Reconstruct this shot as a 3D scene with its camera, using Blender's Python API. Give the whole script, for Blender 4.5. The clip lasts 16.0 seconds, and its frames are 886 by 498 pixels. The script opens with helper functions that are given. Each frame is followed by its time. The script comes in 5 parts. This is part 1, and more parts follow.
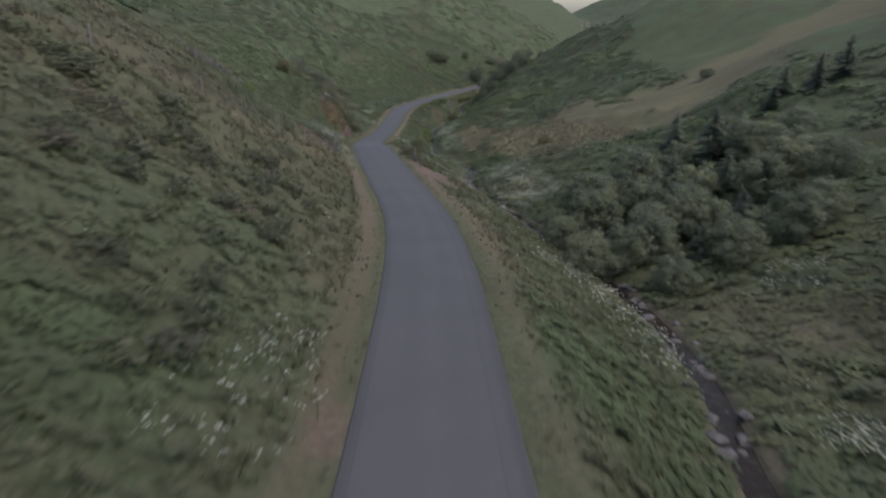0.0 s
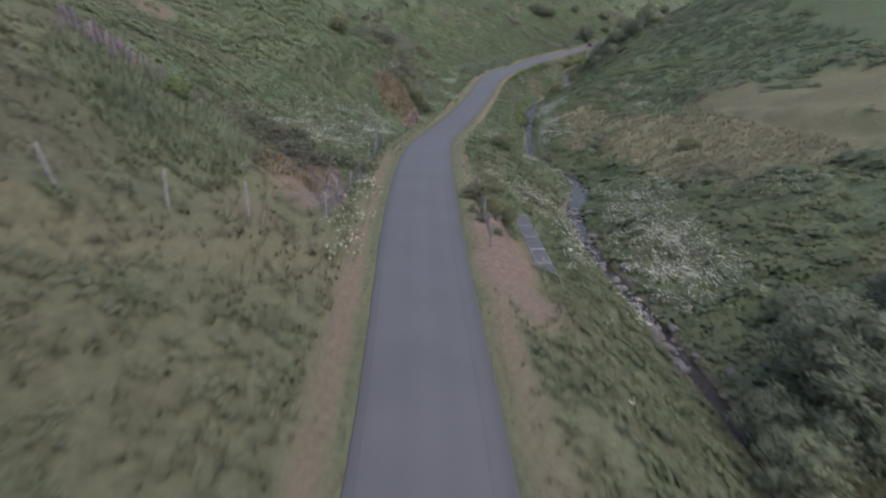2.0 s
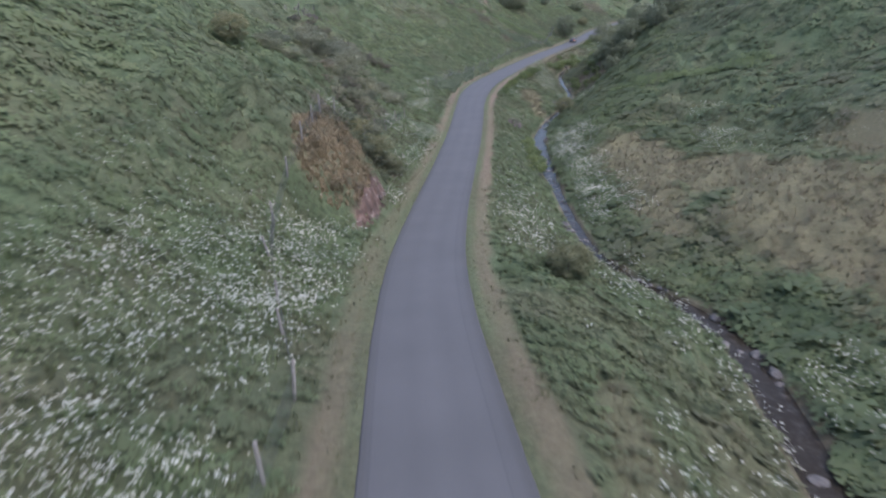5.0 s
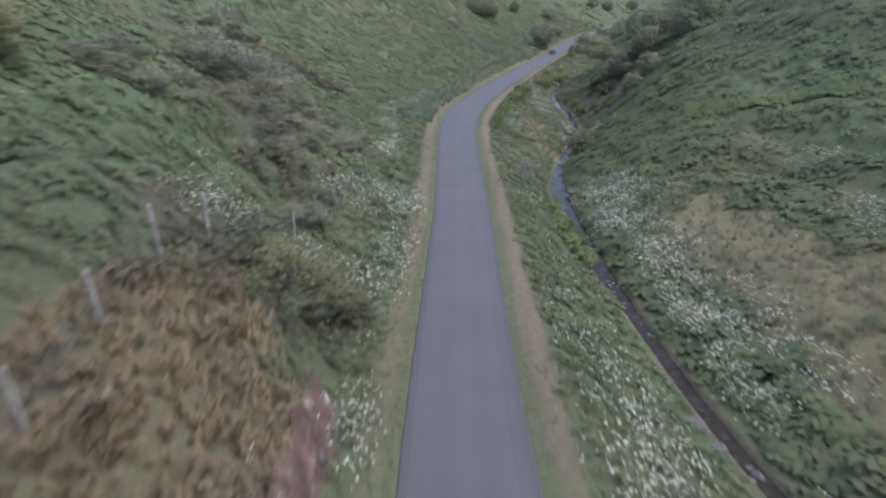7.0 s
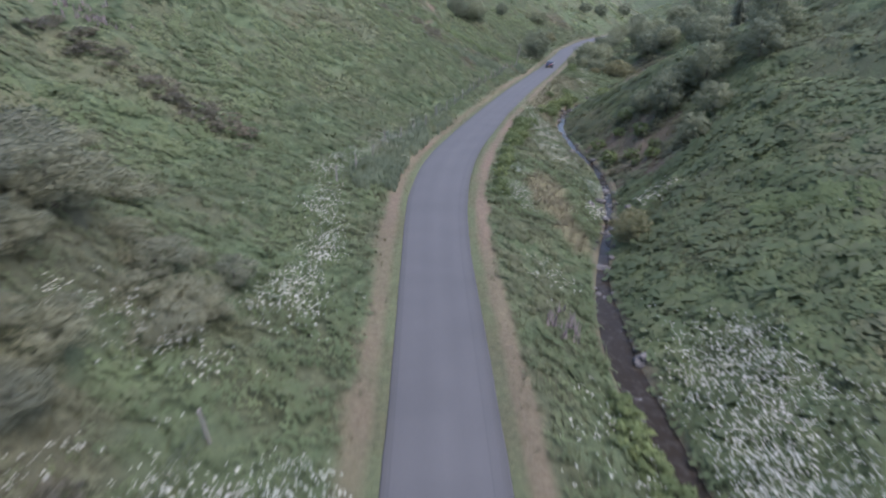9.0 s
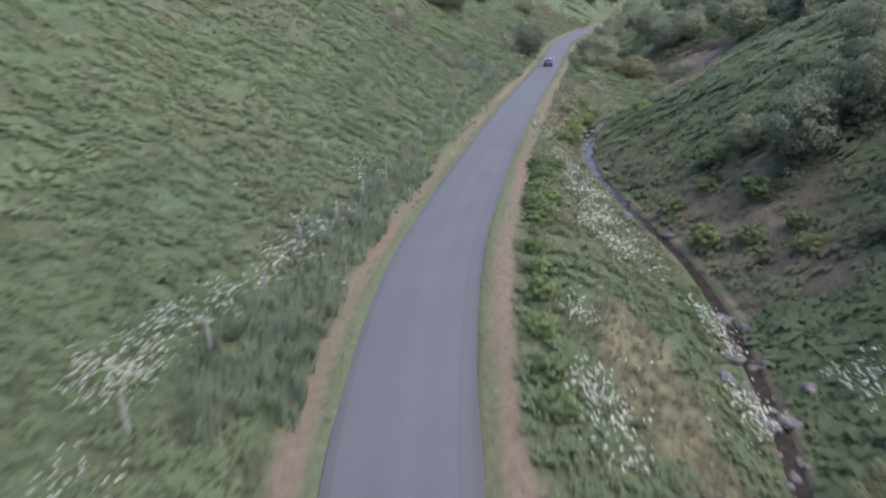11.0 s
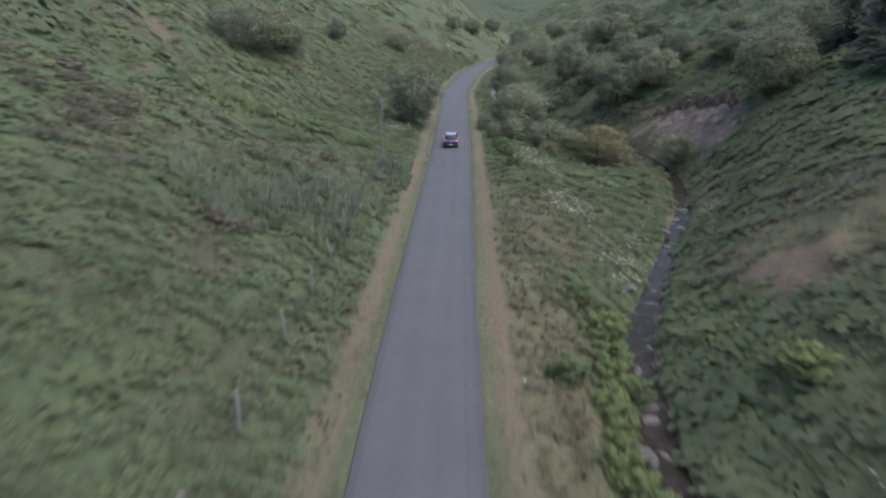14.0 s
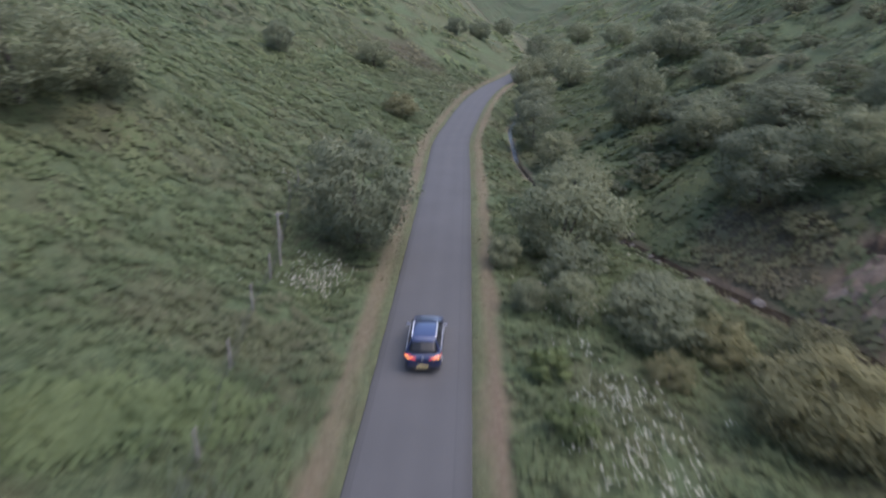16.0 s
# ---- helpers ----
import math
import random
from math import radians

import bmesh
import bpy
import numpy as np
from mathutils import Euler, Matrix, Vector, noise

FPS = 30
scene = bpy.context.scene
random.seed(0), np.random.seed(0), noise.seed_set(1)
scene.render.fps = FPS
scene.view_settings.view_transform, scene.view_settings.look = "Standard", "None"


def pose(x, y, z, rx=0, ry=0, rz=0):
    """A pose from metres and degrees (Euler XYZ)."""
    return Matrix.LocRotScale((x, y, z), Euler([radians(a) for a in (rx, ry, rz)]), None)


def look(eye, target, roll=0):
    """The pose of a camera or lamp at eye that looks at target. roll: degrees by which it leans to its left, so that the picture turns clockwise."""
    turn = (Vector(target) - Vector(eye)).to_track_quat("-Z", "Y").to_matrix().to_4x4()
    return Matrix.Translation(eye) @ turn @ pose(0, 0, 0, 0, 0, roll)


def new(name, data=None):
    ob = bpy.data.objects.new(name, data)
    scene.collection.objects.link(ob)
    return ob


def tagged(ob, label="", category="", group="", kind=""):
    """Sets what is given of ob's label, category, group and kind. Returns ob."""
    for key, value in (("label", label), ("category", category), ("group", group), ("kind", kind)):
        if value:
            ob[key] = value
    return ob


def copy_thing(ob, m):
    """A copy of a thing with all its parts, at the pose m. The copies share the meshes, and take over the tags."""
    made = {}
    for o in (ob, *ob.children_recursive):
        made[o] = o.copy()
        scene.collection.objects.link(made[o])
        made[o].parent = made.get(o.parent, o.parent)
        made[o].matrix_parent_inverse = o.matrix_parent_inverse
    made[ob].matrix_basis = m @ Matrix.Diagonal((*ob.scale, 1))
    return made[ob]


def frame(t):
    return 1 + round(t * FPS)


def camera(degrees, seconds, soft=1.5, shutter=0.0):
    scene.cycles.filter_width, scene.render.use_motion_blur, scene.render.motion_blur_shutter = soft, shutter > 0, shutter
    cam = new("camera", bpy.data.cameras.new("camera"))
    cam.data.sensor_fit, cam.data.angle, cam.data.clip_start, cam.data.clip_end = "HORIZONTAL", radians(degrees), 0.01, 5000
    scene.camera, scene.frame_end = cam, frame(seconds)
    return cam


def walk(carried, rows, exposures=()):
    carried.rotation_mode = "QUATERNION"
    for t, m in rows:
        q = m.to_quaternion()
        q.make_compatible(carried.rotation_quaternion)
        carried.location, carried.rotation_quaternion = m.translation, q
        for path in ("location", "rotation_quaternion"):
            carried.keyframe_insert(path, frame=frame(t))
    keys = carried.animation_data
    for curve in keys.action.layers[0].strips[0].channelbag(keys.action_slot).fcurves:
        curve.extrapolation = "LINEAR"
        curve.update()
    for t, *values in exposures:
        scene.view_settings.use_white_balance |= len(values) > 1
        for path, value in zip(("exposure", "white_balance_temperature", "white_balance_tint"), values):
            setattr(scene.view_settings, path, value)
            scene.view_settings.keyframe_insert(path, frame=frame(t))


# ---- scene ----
# camera: seconds, place of the eye, yaw, pitch, roll
cam = camera(73.2, 16.0, soft=2.1, shutter=0.5)
ROWS = [
    (0, 0.00, -0.00, 29.12, -0.77, -20.99, 0.26),
    (0.5, 0.73, 8.76, 29.15, 0.67, -21.08, 0.37),
    (1, 1.11, 17.40, 29.08, 2.71, -23.05, 0.57),
    (1.5, 0.99, 25.87, 28.91, 6.53, -24.88, 0.94),
    (2, 0.27, 34.27, 28.62, 8.41, -25.37, 0.76),
    (2.5, -0.97, 42.66, 28.26, 8.71, -25.43, -0.07),
    (3, -2.47, 50.71, 27.70, 9.14, -25.72, -0.56),
    (3.5, -4.05, 58.36, 26.98, 8.99, -25.84, -0.78),
    (4, -5.66, 65.93, 26.29, 7.67, -25.89, -0.94),
    (4.2, -6.30, 68.95, 26.01, 6.89, -25.77, -1.01),
    (6.3, -13.24, 100.02, 21.68, 1.51, -24.82, -0.77),
    (6.5, -13.54, 103.56, 21.53, 1.08, -24.68, -0.46),
    (7, -14.04, 112.68, 21.30, -0.22, -24.68, -0.46),
    (7.5, -14.18, 121.70, 21.04, -1.36, -24.69, -0.09),
    (8, -14.02, 130.32, 20.68, -2.03, -24.82, 0.56),
    (8.5, -13.64, 138.68, 20.37, -2.56, -24.71, 0.92),
    (8.7, -13.46, 142.01, 20.24, -2.61, -24.60, 0.98),
    (10.8, -11.62, 178.56, 17.35, -3.86, -25.60, 0.65),
    (11, -11.43, 182.21, 17.00, -4.98, -25.31, 0.48),
    (11.5, -10.79, 191.42, 16.21, -9.48, -24.57, -0.23),
    (12, -9.67, 200.81, 15.77, -11.88, -23.67, -0.23),
    (12.5, -8.04, 210.38, 15.51, -13.43, -23.11, -0.12),
    (13, -5.79, 220.40, 15.26, -15.38, -22.89, -0.47),
    (13.5, -2.93, 230.98, 15.20, -15.84, -22.78, -0.32),
    (14, 0.21, 241.86, 15.13, -16.45, -22.82, -0.51),
    (14.5, 3.73, 253.05, 14.99, -16.77, -22.94, -0.17),
    (15, 7.63, 264.65, 14.95, -16.58, -22.94, -0.09),
    (15.5, 11.82, 276.47, 14.93, -16.48, -23.00, 0.19),
    (16, 16.21, 288.45, 14.89, -16.18, -23.10, 0.50),
]
walk(cam, [(t, pose(x, y, z, 0, 0, yaw) @ pose(0, 0, 0, 90 + pitch) @ pose(0, 0, 0, 0, 0, roll)) for t, x, y, z, yaw, pitch, roll in ROWS],
     exposures=[(0, 0.74, 6540, 15), (1.0, 0.94, 6470, 15), (2.0, 1.28, 6340, 16), (3.5, 1.50, 5920, 18), (7, 1.64, 6080, 17), (8.5, 1.68, 6060, 18), (11.0, 1.89, 6210, 18), (12.5, 1.60, 6560, 14), (14.0, 1.45, 6300, 15), (16, 1.43, 6310, 18)])

# ---- world ----
world = bpy.data.worlds.new("dusk_sky")
scene.world = world
world.use_nodes = True
wn, wl = world.node_tree.nodes, world.node_tree.links
sky = wn.new("ShaderNodeTexSky")
sky.sky_type, sky.sun_disc = "NISHITA", False
sky.sun_elevation, sky.sun_rotation = radians(58), radians(112)
sky.air_density, sky.dust_density, sky.ozone_density = 1.0, 2.5, 1.6
wl.new(sky.outputs["Color"], wn["Background"].inputs["Color"])
wn["Background"].inputs["Strength"].default_value = 0.145

sun = new("sun", bpy.data.lights.new("sun", "SUN"))
sun.data.energy, sun.data.angle, sun.data.color = 0.7, radians(55), (1.0, 0.94, 0.88)
sun.matrix_world = look((20, -16, 112), (0, 0, 30))


# ---- small tools ----
def spline(knots, sigma=5.0):
    """A smooth function of y through rows of (y, value)."""
    ys = np.arange(-200.0, 1800.0, 1.0)
    ky, kv = np.array(knots, float).T
    v = np.interp(ys, ky, kv)
    n = int(3 * sigma)
    g = np.exp(-0.5 * (np.arange(-n, n + 1) / sigma) ** 2)
    v = np.convolve(np.pad(v, n, mode="edge"), g / g.sum(), mode="valid")
    return lambda y: np.interp(y, ys, v)


LATTICE = np.random.RandomState(7).rand(512, 512)


def value_noise(x, y, size):
    """Smooth noise in 0..1 with bumps of the given size in metres."""
    u, v = np.asarray(x) / size + 137.3, np.asarray(y) / size + 71.9
    i, j = np.floor(u).astype(int), np.floor(v).astype(int)
    a, b = u - i, v - j
    a, b = a * a * (3 - 2 * a), b * b * (3 - 2 * b)
    n = LATTICE
    i0, i1, j0, j1 = i % 512, (i + 1) % 512, j % 512, (j + 1) % 512
    return (n[i0, j0] * (1 - a) + n[i1, j0] * a) * (1 - b) + (n[i0, j1] * (1 - a) + n[i1, j1] * a) * b


def step(a, b, x):
    t = np.clip((np.asarray(x, float) - a) / (b - a), 0, 1)
    return t * t * (3 - 2 * t)


def mesh_of(name, verts, faces, material, smooth=False):
    """A mesh from an array of places and an array of triangles or quads."""
    verts, faces = np.asarray(verts, np.float32), np.asarray(faces, np.int32)
    m = bpy.data.meshes.new(name)
    m.vertices.add(len(verts))
    m.vertices.foreach_set("co", verts.ravel())
    k = faces.shape[1]
    m.loops.add(faces.size)
    m.loops.foreach_set("vertex_index", faces.ravel())
    m.polygons.add(len(faces))
    m.polygons.foreach_set("loop_start", np.arange(0, faces.size, k, dtype=np.int32))
    m.update(calc_edges=True)
    m.polygons.foreach_set("use_smooth", np.full(len(faces), smooth))
    m.validate()
    if material:
        m.materials.append(material)
    return m


def attribute(mesh, name, values):
    a = mesh.attributes.new(name, "FLOAT", "POINT")
    a.data.foreach_set("value", np.asarray(values, np.float32))


def soft_normals(mesh, normals):
    """Rounded shading for leaves: a normal of its own for each corner point."""
    n = np.asarray(normals, np.float32)
    n /= np.maximum(np.linalg.norm(n, axis=1), 1e-6)[:, None]
    mesh.polygons.foreach_set("use_smooth", np.full(len(mesh.polygons), True))
    a = mesh.attributes.new("custom_normal", "FLOAT_VECTOR", "POINT")
    a.data.foreach_set("vector", n.ravel())
    mesh.update()


def turned(tris, facing):
    """The triangles, each wound so that its front lies on the side that it faces."""
    n = np.cross(tris[:, 1] - tris[:, 0], tris[:, 2] - tris[:, 0])
    back = (n * facing).sum(1) < 0
    return np.where(back[:, None, None], tris[:, [0, 2, 1]], tris)


def part(name, bm, material, parent=None, label=""):
    m = bpy.data.meshes.new(name)
    bm.to_mesh(m)
    bm.free()
    if material:
        m.materials.append(material)
    ob = new(name, m)
    ob.parent = parent
    return tagged(ob, label)


# ---- materials ----
def material(name, rough=0.8, metal=0.0, spec=0.3):
    m = bpy.data.materials.new(name)
    m.use_nodes = True
    b = m.node_tree.nodes["Principled BSDF"]
    b.inputs["Roughness"].default_value, b.inputs["Metallic"].default_value = rough, metal
    b.inputs["Specular IOR Level"].default_value = spec
    return m, m.node_tree.nodes, m.node_tree.links, b


def ramp(nodes, links, source, stops):
    r = nodes.new("ShaderNodeValToRGB")
    while len(r.color_ramp.elements) < len(stops):
        r.color_ramp.elements.new(0.5)
    for e, (p, c) in zip(r.color_ramp.elements, stops):
        e.position, e.color = p, (*c, 1)
    links.new(source, r.inputs["Fac"])
    return r.outputs["Color"]


def noise_node(nodes, links, scale, detail=4.0, rough=0.6):
    geo = nodes.new("ShaderNodeNewGeometry")
    n = nodes.new("ShaderNodeTexNoise")
    n.inputs["Scale"].default_value, n.inputs["Detail"].default_value, n.inputs["Roughness"].default_value = scale, detail, rough
    links.new(geo.outputs["Position"], n.inputs["Vector"])
    return n.outputs["Fac"]


def mixed(nodes, links, fac, a, b, mode="MIX"):
    m = nodes.new("ShaderNodeMix")
    m.data_type, m.blend_type = "RGBA", mode
    for sock, v in ((m.inputs["Factor"], fac), (m.inputs["A"], a), (m.inputs["B"], b)):
        if isinstance(v, (int, float)):
            sock.default_value = v
        elif isinstance(v, tuple):
            sock.default_value = (*v, 1)
        else:
            links.new(v, sock)
    return m.outputs["Result"]


def bump(nodes, links, bsdf, height, strength, distance=0.02):
    b = nodes.new("ShaderNodeBump")
    b.inputs["Strength"].default_value, b.inputs["Distance"].default_value = strength, distance
    links.new(height, b.inputs["Height"])
    links.new(b.outputs["Normal"], bsdf.inputs["Normal"])


def named(nodes, name):
    a = nodes.new("ShaderNodeAttribute")
    a.attribute_name = name
    return a.outputs["Fac"]


def ground_material():
    m, n, l, b = material("hillside_turf", 0.95, 0, 0.1)
    fine, broad = noise_node(n, l, 3.4, 7, 0.75), noise_node(n, l, 0.16, 5, 0.6)
    green = ramp(n, l, fine, [(0.3, (0.05, 0.067, 0.036)), (0.5, (0.074, 0.098, 0.051)), (0.7, (0.1, 0.13, 0.067))])
    olive = ramp(n, l, fine, [(0.3, (0.045, 0.051, 0.029)), (0.7, (0.098, 0.108, 0.06))])
    c = mixed(n, l, ramp(n, l, broad, [(0.42, (0, 0, 0)), (0.6, (1, 1, 1))]), green, olive)
    straw = ramp(n, l, fine, [(0.25, (0.083, 0.079, 0.046)), (0.5, (0.125, 0.118, 0.068)), (0.75, (0.165, 0.154, 0.091))])
    rust = ramp(n, l, fine, [(0.25, (0.08, 0.066, 0.042)), (0.5, (0.125, 0.103, 0.065)), (0.75, (0.16, 0.134, 0.086))])
    straw = mixed(n, l, ramp(n, l, noise_node(n, l, 0.5, 4, 0.6), [(0.55, (0, 0, 0)), (0.72, (0.45, 0.45, 0.45))]), straw, rust)
    c = mixed(n, l, named(n, "dry"), c, straw)
    heather = ramp(n, l, fine, [(0.3, (0.045, 0.041, 0.03)), (0.55, (0.078, 0.071, 0.05)), (0.8, (0.125, 0.11, 0.08))])
    c = mixed(n, l, named(n, "heath"), c, heather)
    soil = ramp(n, l, noise_node(n, l, 3.2, 8, 0.75), [(0.25, (0.08, 0.057, 0.042)), (0.5, (0.14, 0.104, 0.077)), (0.75, (0.205, 0.16, 0.122))])
    c = mixed(n, l, named(n, "bare"), c, soil)
    l.new(c, b.inputs["Base Color"])
    bump(n, l, b, noise_node(n, l, 4.0, 7, 0.75), 0.8, 0.2)
    return m


def plant_material(name, dark, light, dry=(0.2, 0.165, 0.09)):
    """Leaves that differ plant by plant, with a share of withered ones by the attribute dry."""
    m, n, l, b = material(name, 0.75, 0, 0.25)
    geo = n.new("ShaderNodeNewGeometry")
    blend = n.new("ShaderNodeMix")
    blend.inputs["Factor"].default_value = 0.7
    l.new(geo.outputs["Random Per Island"], blend.inputs["A"])
    l.new(named(n, "tone"), blend.inputs["B"])
    c = ramp(n, l, blend.outputs["Result"], [(0.0, dark), (1.0, light)])
    tone = ramp(n, l, noise_node(n, l, 0.22, 3, 0.6), [(0.3, (0.76, 0.8, 0.76)), (0.7, (1.22, 1.18, 1.1))])
    c = mixed(n, l, 1.0, c, tone, "MULTIPLY")
    c = mixed(n, l, named(n, "dry"), c, dry)
    own = n.new("ShaderNodeObjectInfo")
    c = mixed(n, l, 1.0, c, ramp(n, l, own.outputs["Random"], [(0.0, (0.8, 0.82, 0.85)), (1.0, (1.15, 1.12, 1.05))]), "MULTIPLY")
    l.new(c, b.inputs["Base Color"])
    thin = n.new("ShaderNodeBsdfTranslucent")
    l.new(c, thin.inputs["Color"])
    mix = n.new("ShaderNodeMixShader")
    mix.inputs["Fac"].default_value = 0.49
    l.new(b.outputs["BSDF"], mix.inputs[1])
    l.new(thin.outputs["BSDF"], mix.inputs[2])
    l.new(mix.outputs["Shader"], n["Material Output"].inputs["Surface"])
    return m


def speckled(name, stops, scale, rough=0.85, spec=0.3, bumpy=0.3, depth=0.02, metal=0.0, detail=6):
    m, n, l, b = material(name, rough, metal, spec)
    f = noise_node(n, l, scale, detail, 0.65)
    l.new(ramp(n, l, f, stops), b.inputs["Base Color"])
    bump(n, l, b, noise_node(n, l, scale * 3, 5, 0.7), bumpy, depth)
    return m


def road_material():
    m, n, l, b = material("asphalt", 0.82, 0, 0.35)
    base = ramp(n, l, noise_node(n, l, 0.3, 3, 0.45), [(0.3, (0.066, 0.067, 0.0655)), (0.7, (0.0755, 0.076, 0.0745))])
    grit = ramp(n, l, noise_node(n, l, 45, 3, 0.8), [(0.3, (0.72, 0.72, 0.74)), (0.75, (1.25, 1.24, 1.22))])
    c = mixed(n, l, 1.0, base, grit, "MULTIPLY")
    # darker polished wheel tracks and a darker edge, by the distance from the middle
    side = named(n, "side")
    worn = ramp(n, l, side, [(0.0, (1.04, 1.04, 1.04)), (0.32, (0.95, 0.95, 0.955)), (0.55, (1.0, 1.0, 1.0)), (0.84, (0.97, 0.97, 0.97)), (0.94, (0.8, 0.79, 0.78))])
    c = mixed(n, l, 1.0, c, worn, "MULTIPLY")
    where = n.new("ShaderNodeSeparateXYZ")
    l.new(n.new("ShaderNodeNewGeometry").outputs["Position"], where.inputs[0])
    along = n.new("ShaderNodeMath")
    along.operation, along.inputs[1].default_value, along.inputs[2].default_value = "MULTIPLY_ADD", 0.1, -7.79
    l.new(where.outputs["Y"], along.inputs[0])
    # a sealed joint across the lane
    joint = ramp(n, l, along.outputs[0], [(0.488, (1, 1, 1)), (0.495, (0.82, 0.82, 0.82)), (0.505, (0.82, 0.82, 0.82)), (0.512, (1, 1, 1))])
    c = mixed(n, l, 1.0, c, joint, "MULTIPLY")
    seam = ramp(n, l, named(n, "lane"), [(0.0, (0.97, 0.97, 0.96)), (0.055, (0.96, 0.96, 0.96)), (0.065, (0.84, 0.84, 0.85)), (0.08, (1.0, 1.0, 1.0)), (0.845, (1.0, 1.0, 1.0)), (0.855, (0.82, 0.82, 0.83)), (0.865, (0.95, 0.95, 0.95)), (0.95, (0.96, 0.96, 0.95))])
    c = mixed(n, l, 1.0, c, seam, "MULTIPLY")
    l.new(c, b.inputs["Base Color"])
    bump(n, l, b, noise_node(n, l, 60, 3, 0.8), 0.35, 0.006)
    return m


GROUND, ASPHALT = ground_material(), road_material()
BRACKEN = plant_material("bracken_fronds", (0.1, 0.134, 0.07), (0.142, 0.182, 0.094), (0.17, 0.148, 0.1))
GRASS = plant_material("meadow_grass", (0.07, 0.086, 0.045), (0.11, 0.124, 0.066), (0.145, 0.13, 0.086))
SHRUB = plant_material("gorse_leaves", (0.115, 0.132, 0.088), (0.165, 0.18, 0.122))
LEAF = plant_material("tree_leaves", (0.16, 0.184, 0.126), (0.212, 0.238, 0.164))
PALELEAF = plant_material("sallow_leaves", (0.182, 0.194, 0.138), (0.24, 0.252, 0.184))
NEEDLE = plant_material("spruce_needles", (0.125, 0.146, 0.115), (0.182, 0.204, 0.16))
BRIGHT = plant_material("bright_fern_leaves", (0.135, 0.175, 0.078), (0.184, 0.23, 0.106))
LUSHGREEN = plant_material("tall_grass_blades", (0.14, 0.165, 0.11), (0.178, 0.204, 0.138))
RUSH = plant_material("blue_green_stems", (0.112, 0.142, 0.1), (0.155, 0.188, 0.135))
WITHERED = plant_material("withered_twigs", (0.178, 0.15, 0.105), (0.238, 0.204, 0.146))
OLIVELEAF = plant_material("bramble_leaves", (0.152, 0.158, 0.094), (0.21, 0.21, 0.125))
HEATHER = plant_material("heather_twigs", (0.142, 0.134, 0.104), (0.198, 0.186, 0.148))
PETAL = plant_material("cream_petals", (0.66, 0.65, 0.56), (0.85, 0.84, 0.75))
PINK = plant_material("pink_petals", (0.19, 0.155, 0.16), (0.28, 0.24, 0.25))
ROCK = speckled("red_sandstone", [(0.3, (0.045, 0.034, 0.028)), (0.48, (0.088, 0.058, 0.045)), (0.6, (0.13, 0.09, 0.071)), (0.655, (0.19, 0.16, 0.14)), (0.69, (0.5, 0.48, 0.46))], 1.0, 0.9, 0.2, 0.8, 0.15)
BOULDER = speckled("stream_stone", [(0.3, (0.042, 0.038, 0.034)), (0.55, (0.085, 0.078, 0.07)), (0.75, (0.155, 0.143, 0.13))], 2.5, 0.7, 0.4, 0.5, 0.04)
BARK = speckled("bark", [(0.3, (0.05, 0.042, 0.035)), (0.7, (0.13, 0.115, 0.1))], 6, 0.9, 0.2, 0.8, 0.03)
POSTWOOD = speckled("weathered_post_wood", [(0.3, (0.17, 0.156, 0.136)), (0.7, (0.31, 0.292, 0.262))], 9, 0.9, 0.2, 0.5, 0.01)
WIRE = speckled("galvanised_wire", [(0.3, (0.16, 0.165, 0.165)), (0.7, (0.27, 0.275, 0.28))], 20, 0.5, 0.5, 0.1, 0.002, 0.7)

GALVANISED = speckled("pale_galvanised_bar", [(0.3, (0.27, 0.275, 0.28)), (0.7, (0.36, 0.365, 0.37))], 20, 0.6, 0.4, 0.1, 0.002, 0.3)
BANKROCK = speckled("dark_weathered_rock", [(0.3, (0.045, 0.036, 0.03)), (0.5, (0.092, 0.074, 0.062)), (0.64, (0.145, 0.122, 0.106)), (0.76, (0.22, 0.197, 0.18))], 1.6, 0.9, 0.2, 0.8, 0.12)
DARKSOIL = speckled("damp_brown_soil", [(0.3, (0.05, 0.038, 0.028)), (0.55, (0.083, 0.063, 0.047)), (0.75, (0.12, 0.095, 0.072))], 1.8, 0.95, 0.15, 0.8, 0.08)
SCAR = speckled("raw_pinkish_earth", [(0.3, (0.08, 0.064, 0.05)), (0.5, (0.128, 0.104, 0.083)), (0.7, (0.185, 0.156, 0.128))], 0.9, 0.95, 0.1, 0.8, 0.12)


def water_material():
    m, n, l, b = material("stream_water", 0.1, 0, 0.035)
    b.inputs["Base Color"].default_value = (0.035, 0.03, 0.028, 1)
    f = noise_node(n, l, 1.6, 6, 0.75)
    foam = ramp(n, l, f, [(0.48, (0.022, 0.018, 0.013)), (0.66, (0.04, 0.036, 0.03)), (0.74, (0.5, 0.5, 0.5))])
    l.new(foam, b.inputs["Base Color"])
    b.inputs["Specular Tint"].default_value = (1.0, 0.88, 0.74, 1)
    bump(n, l, b, noise_node(n, l, 4.0, 5, 0.7), 0.3, 0.05)
    return m


WATER = water_material()

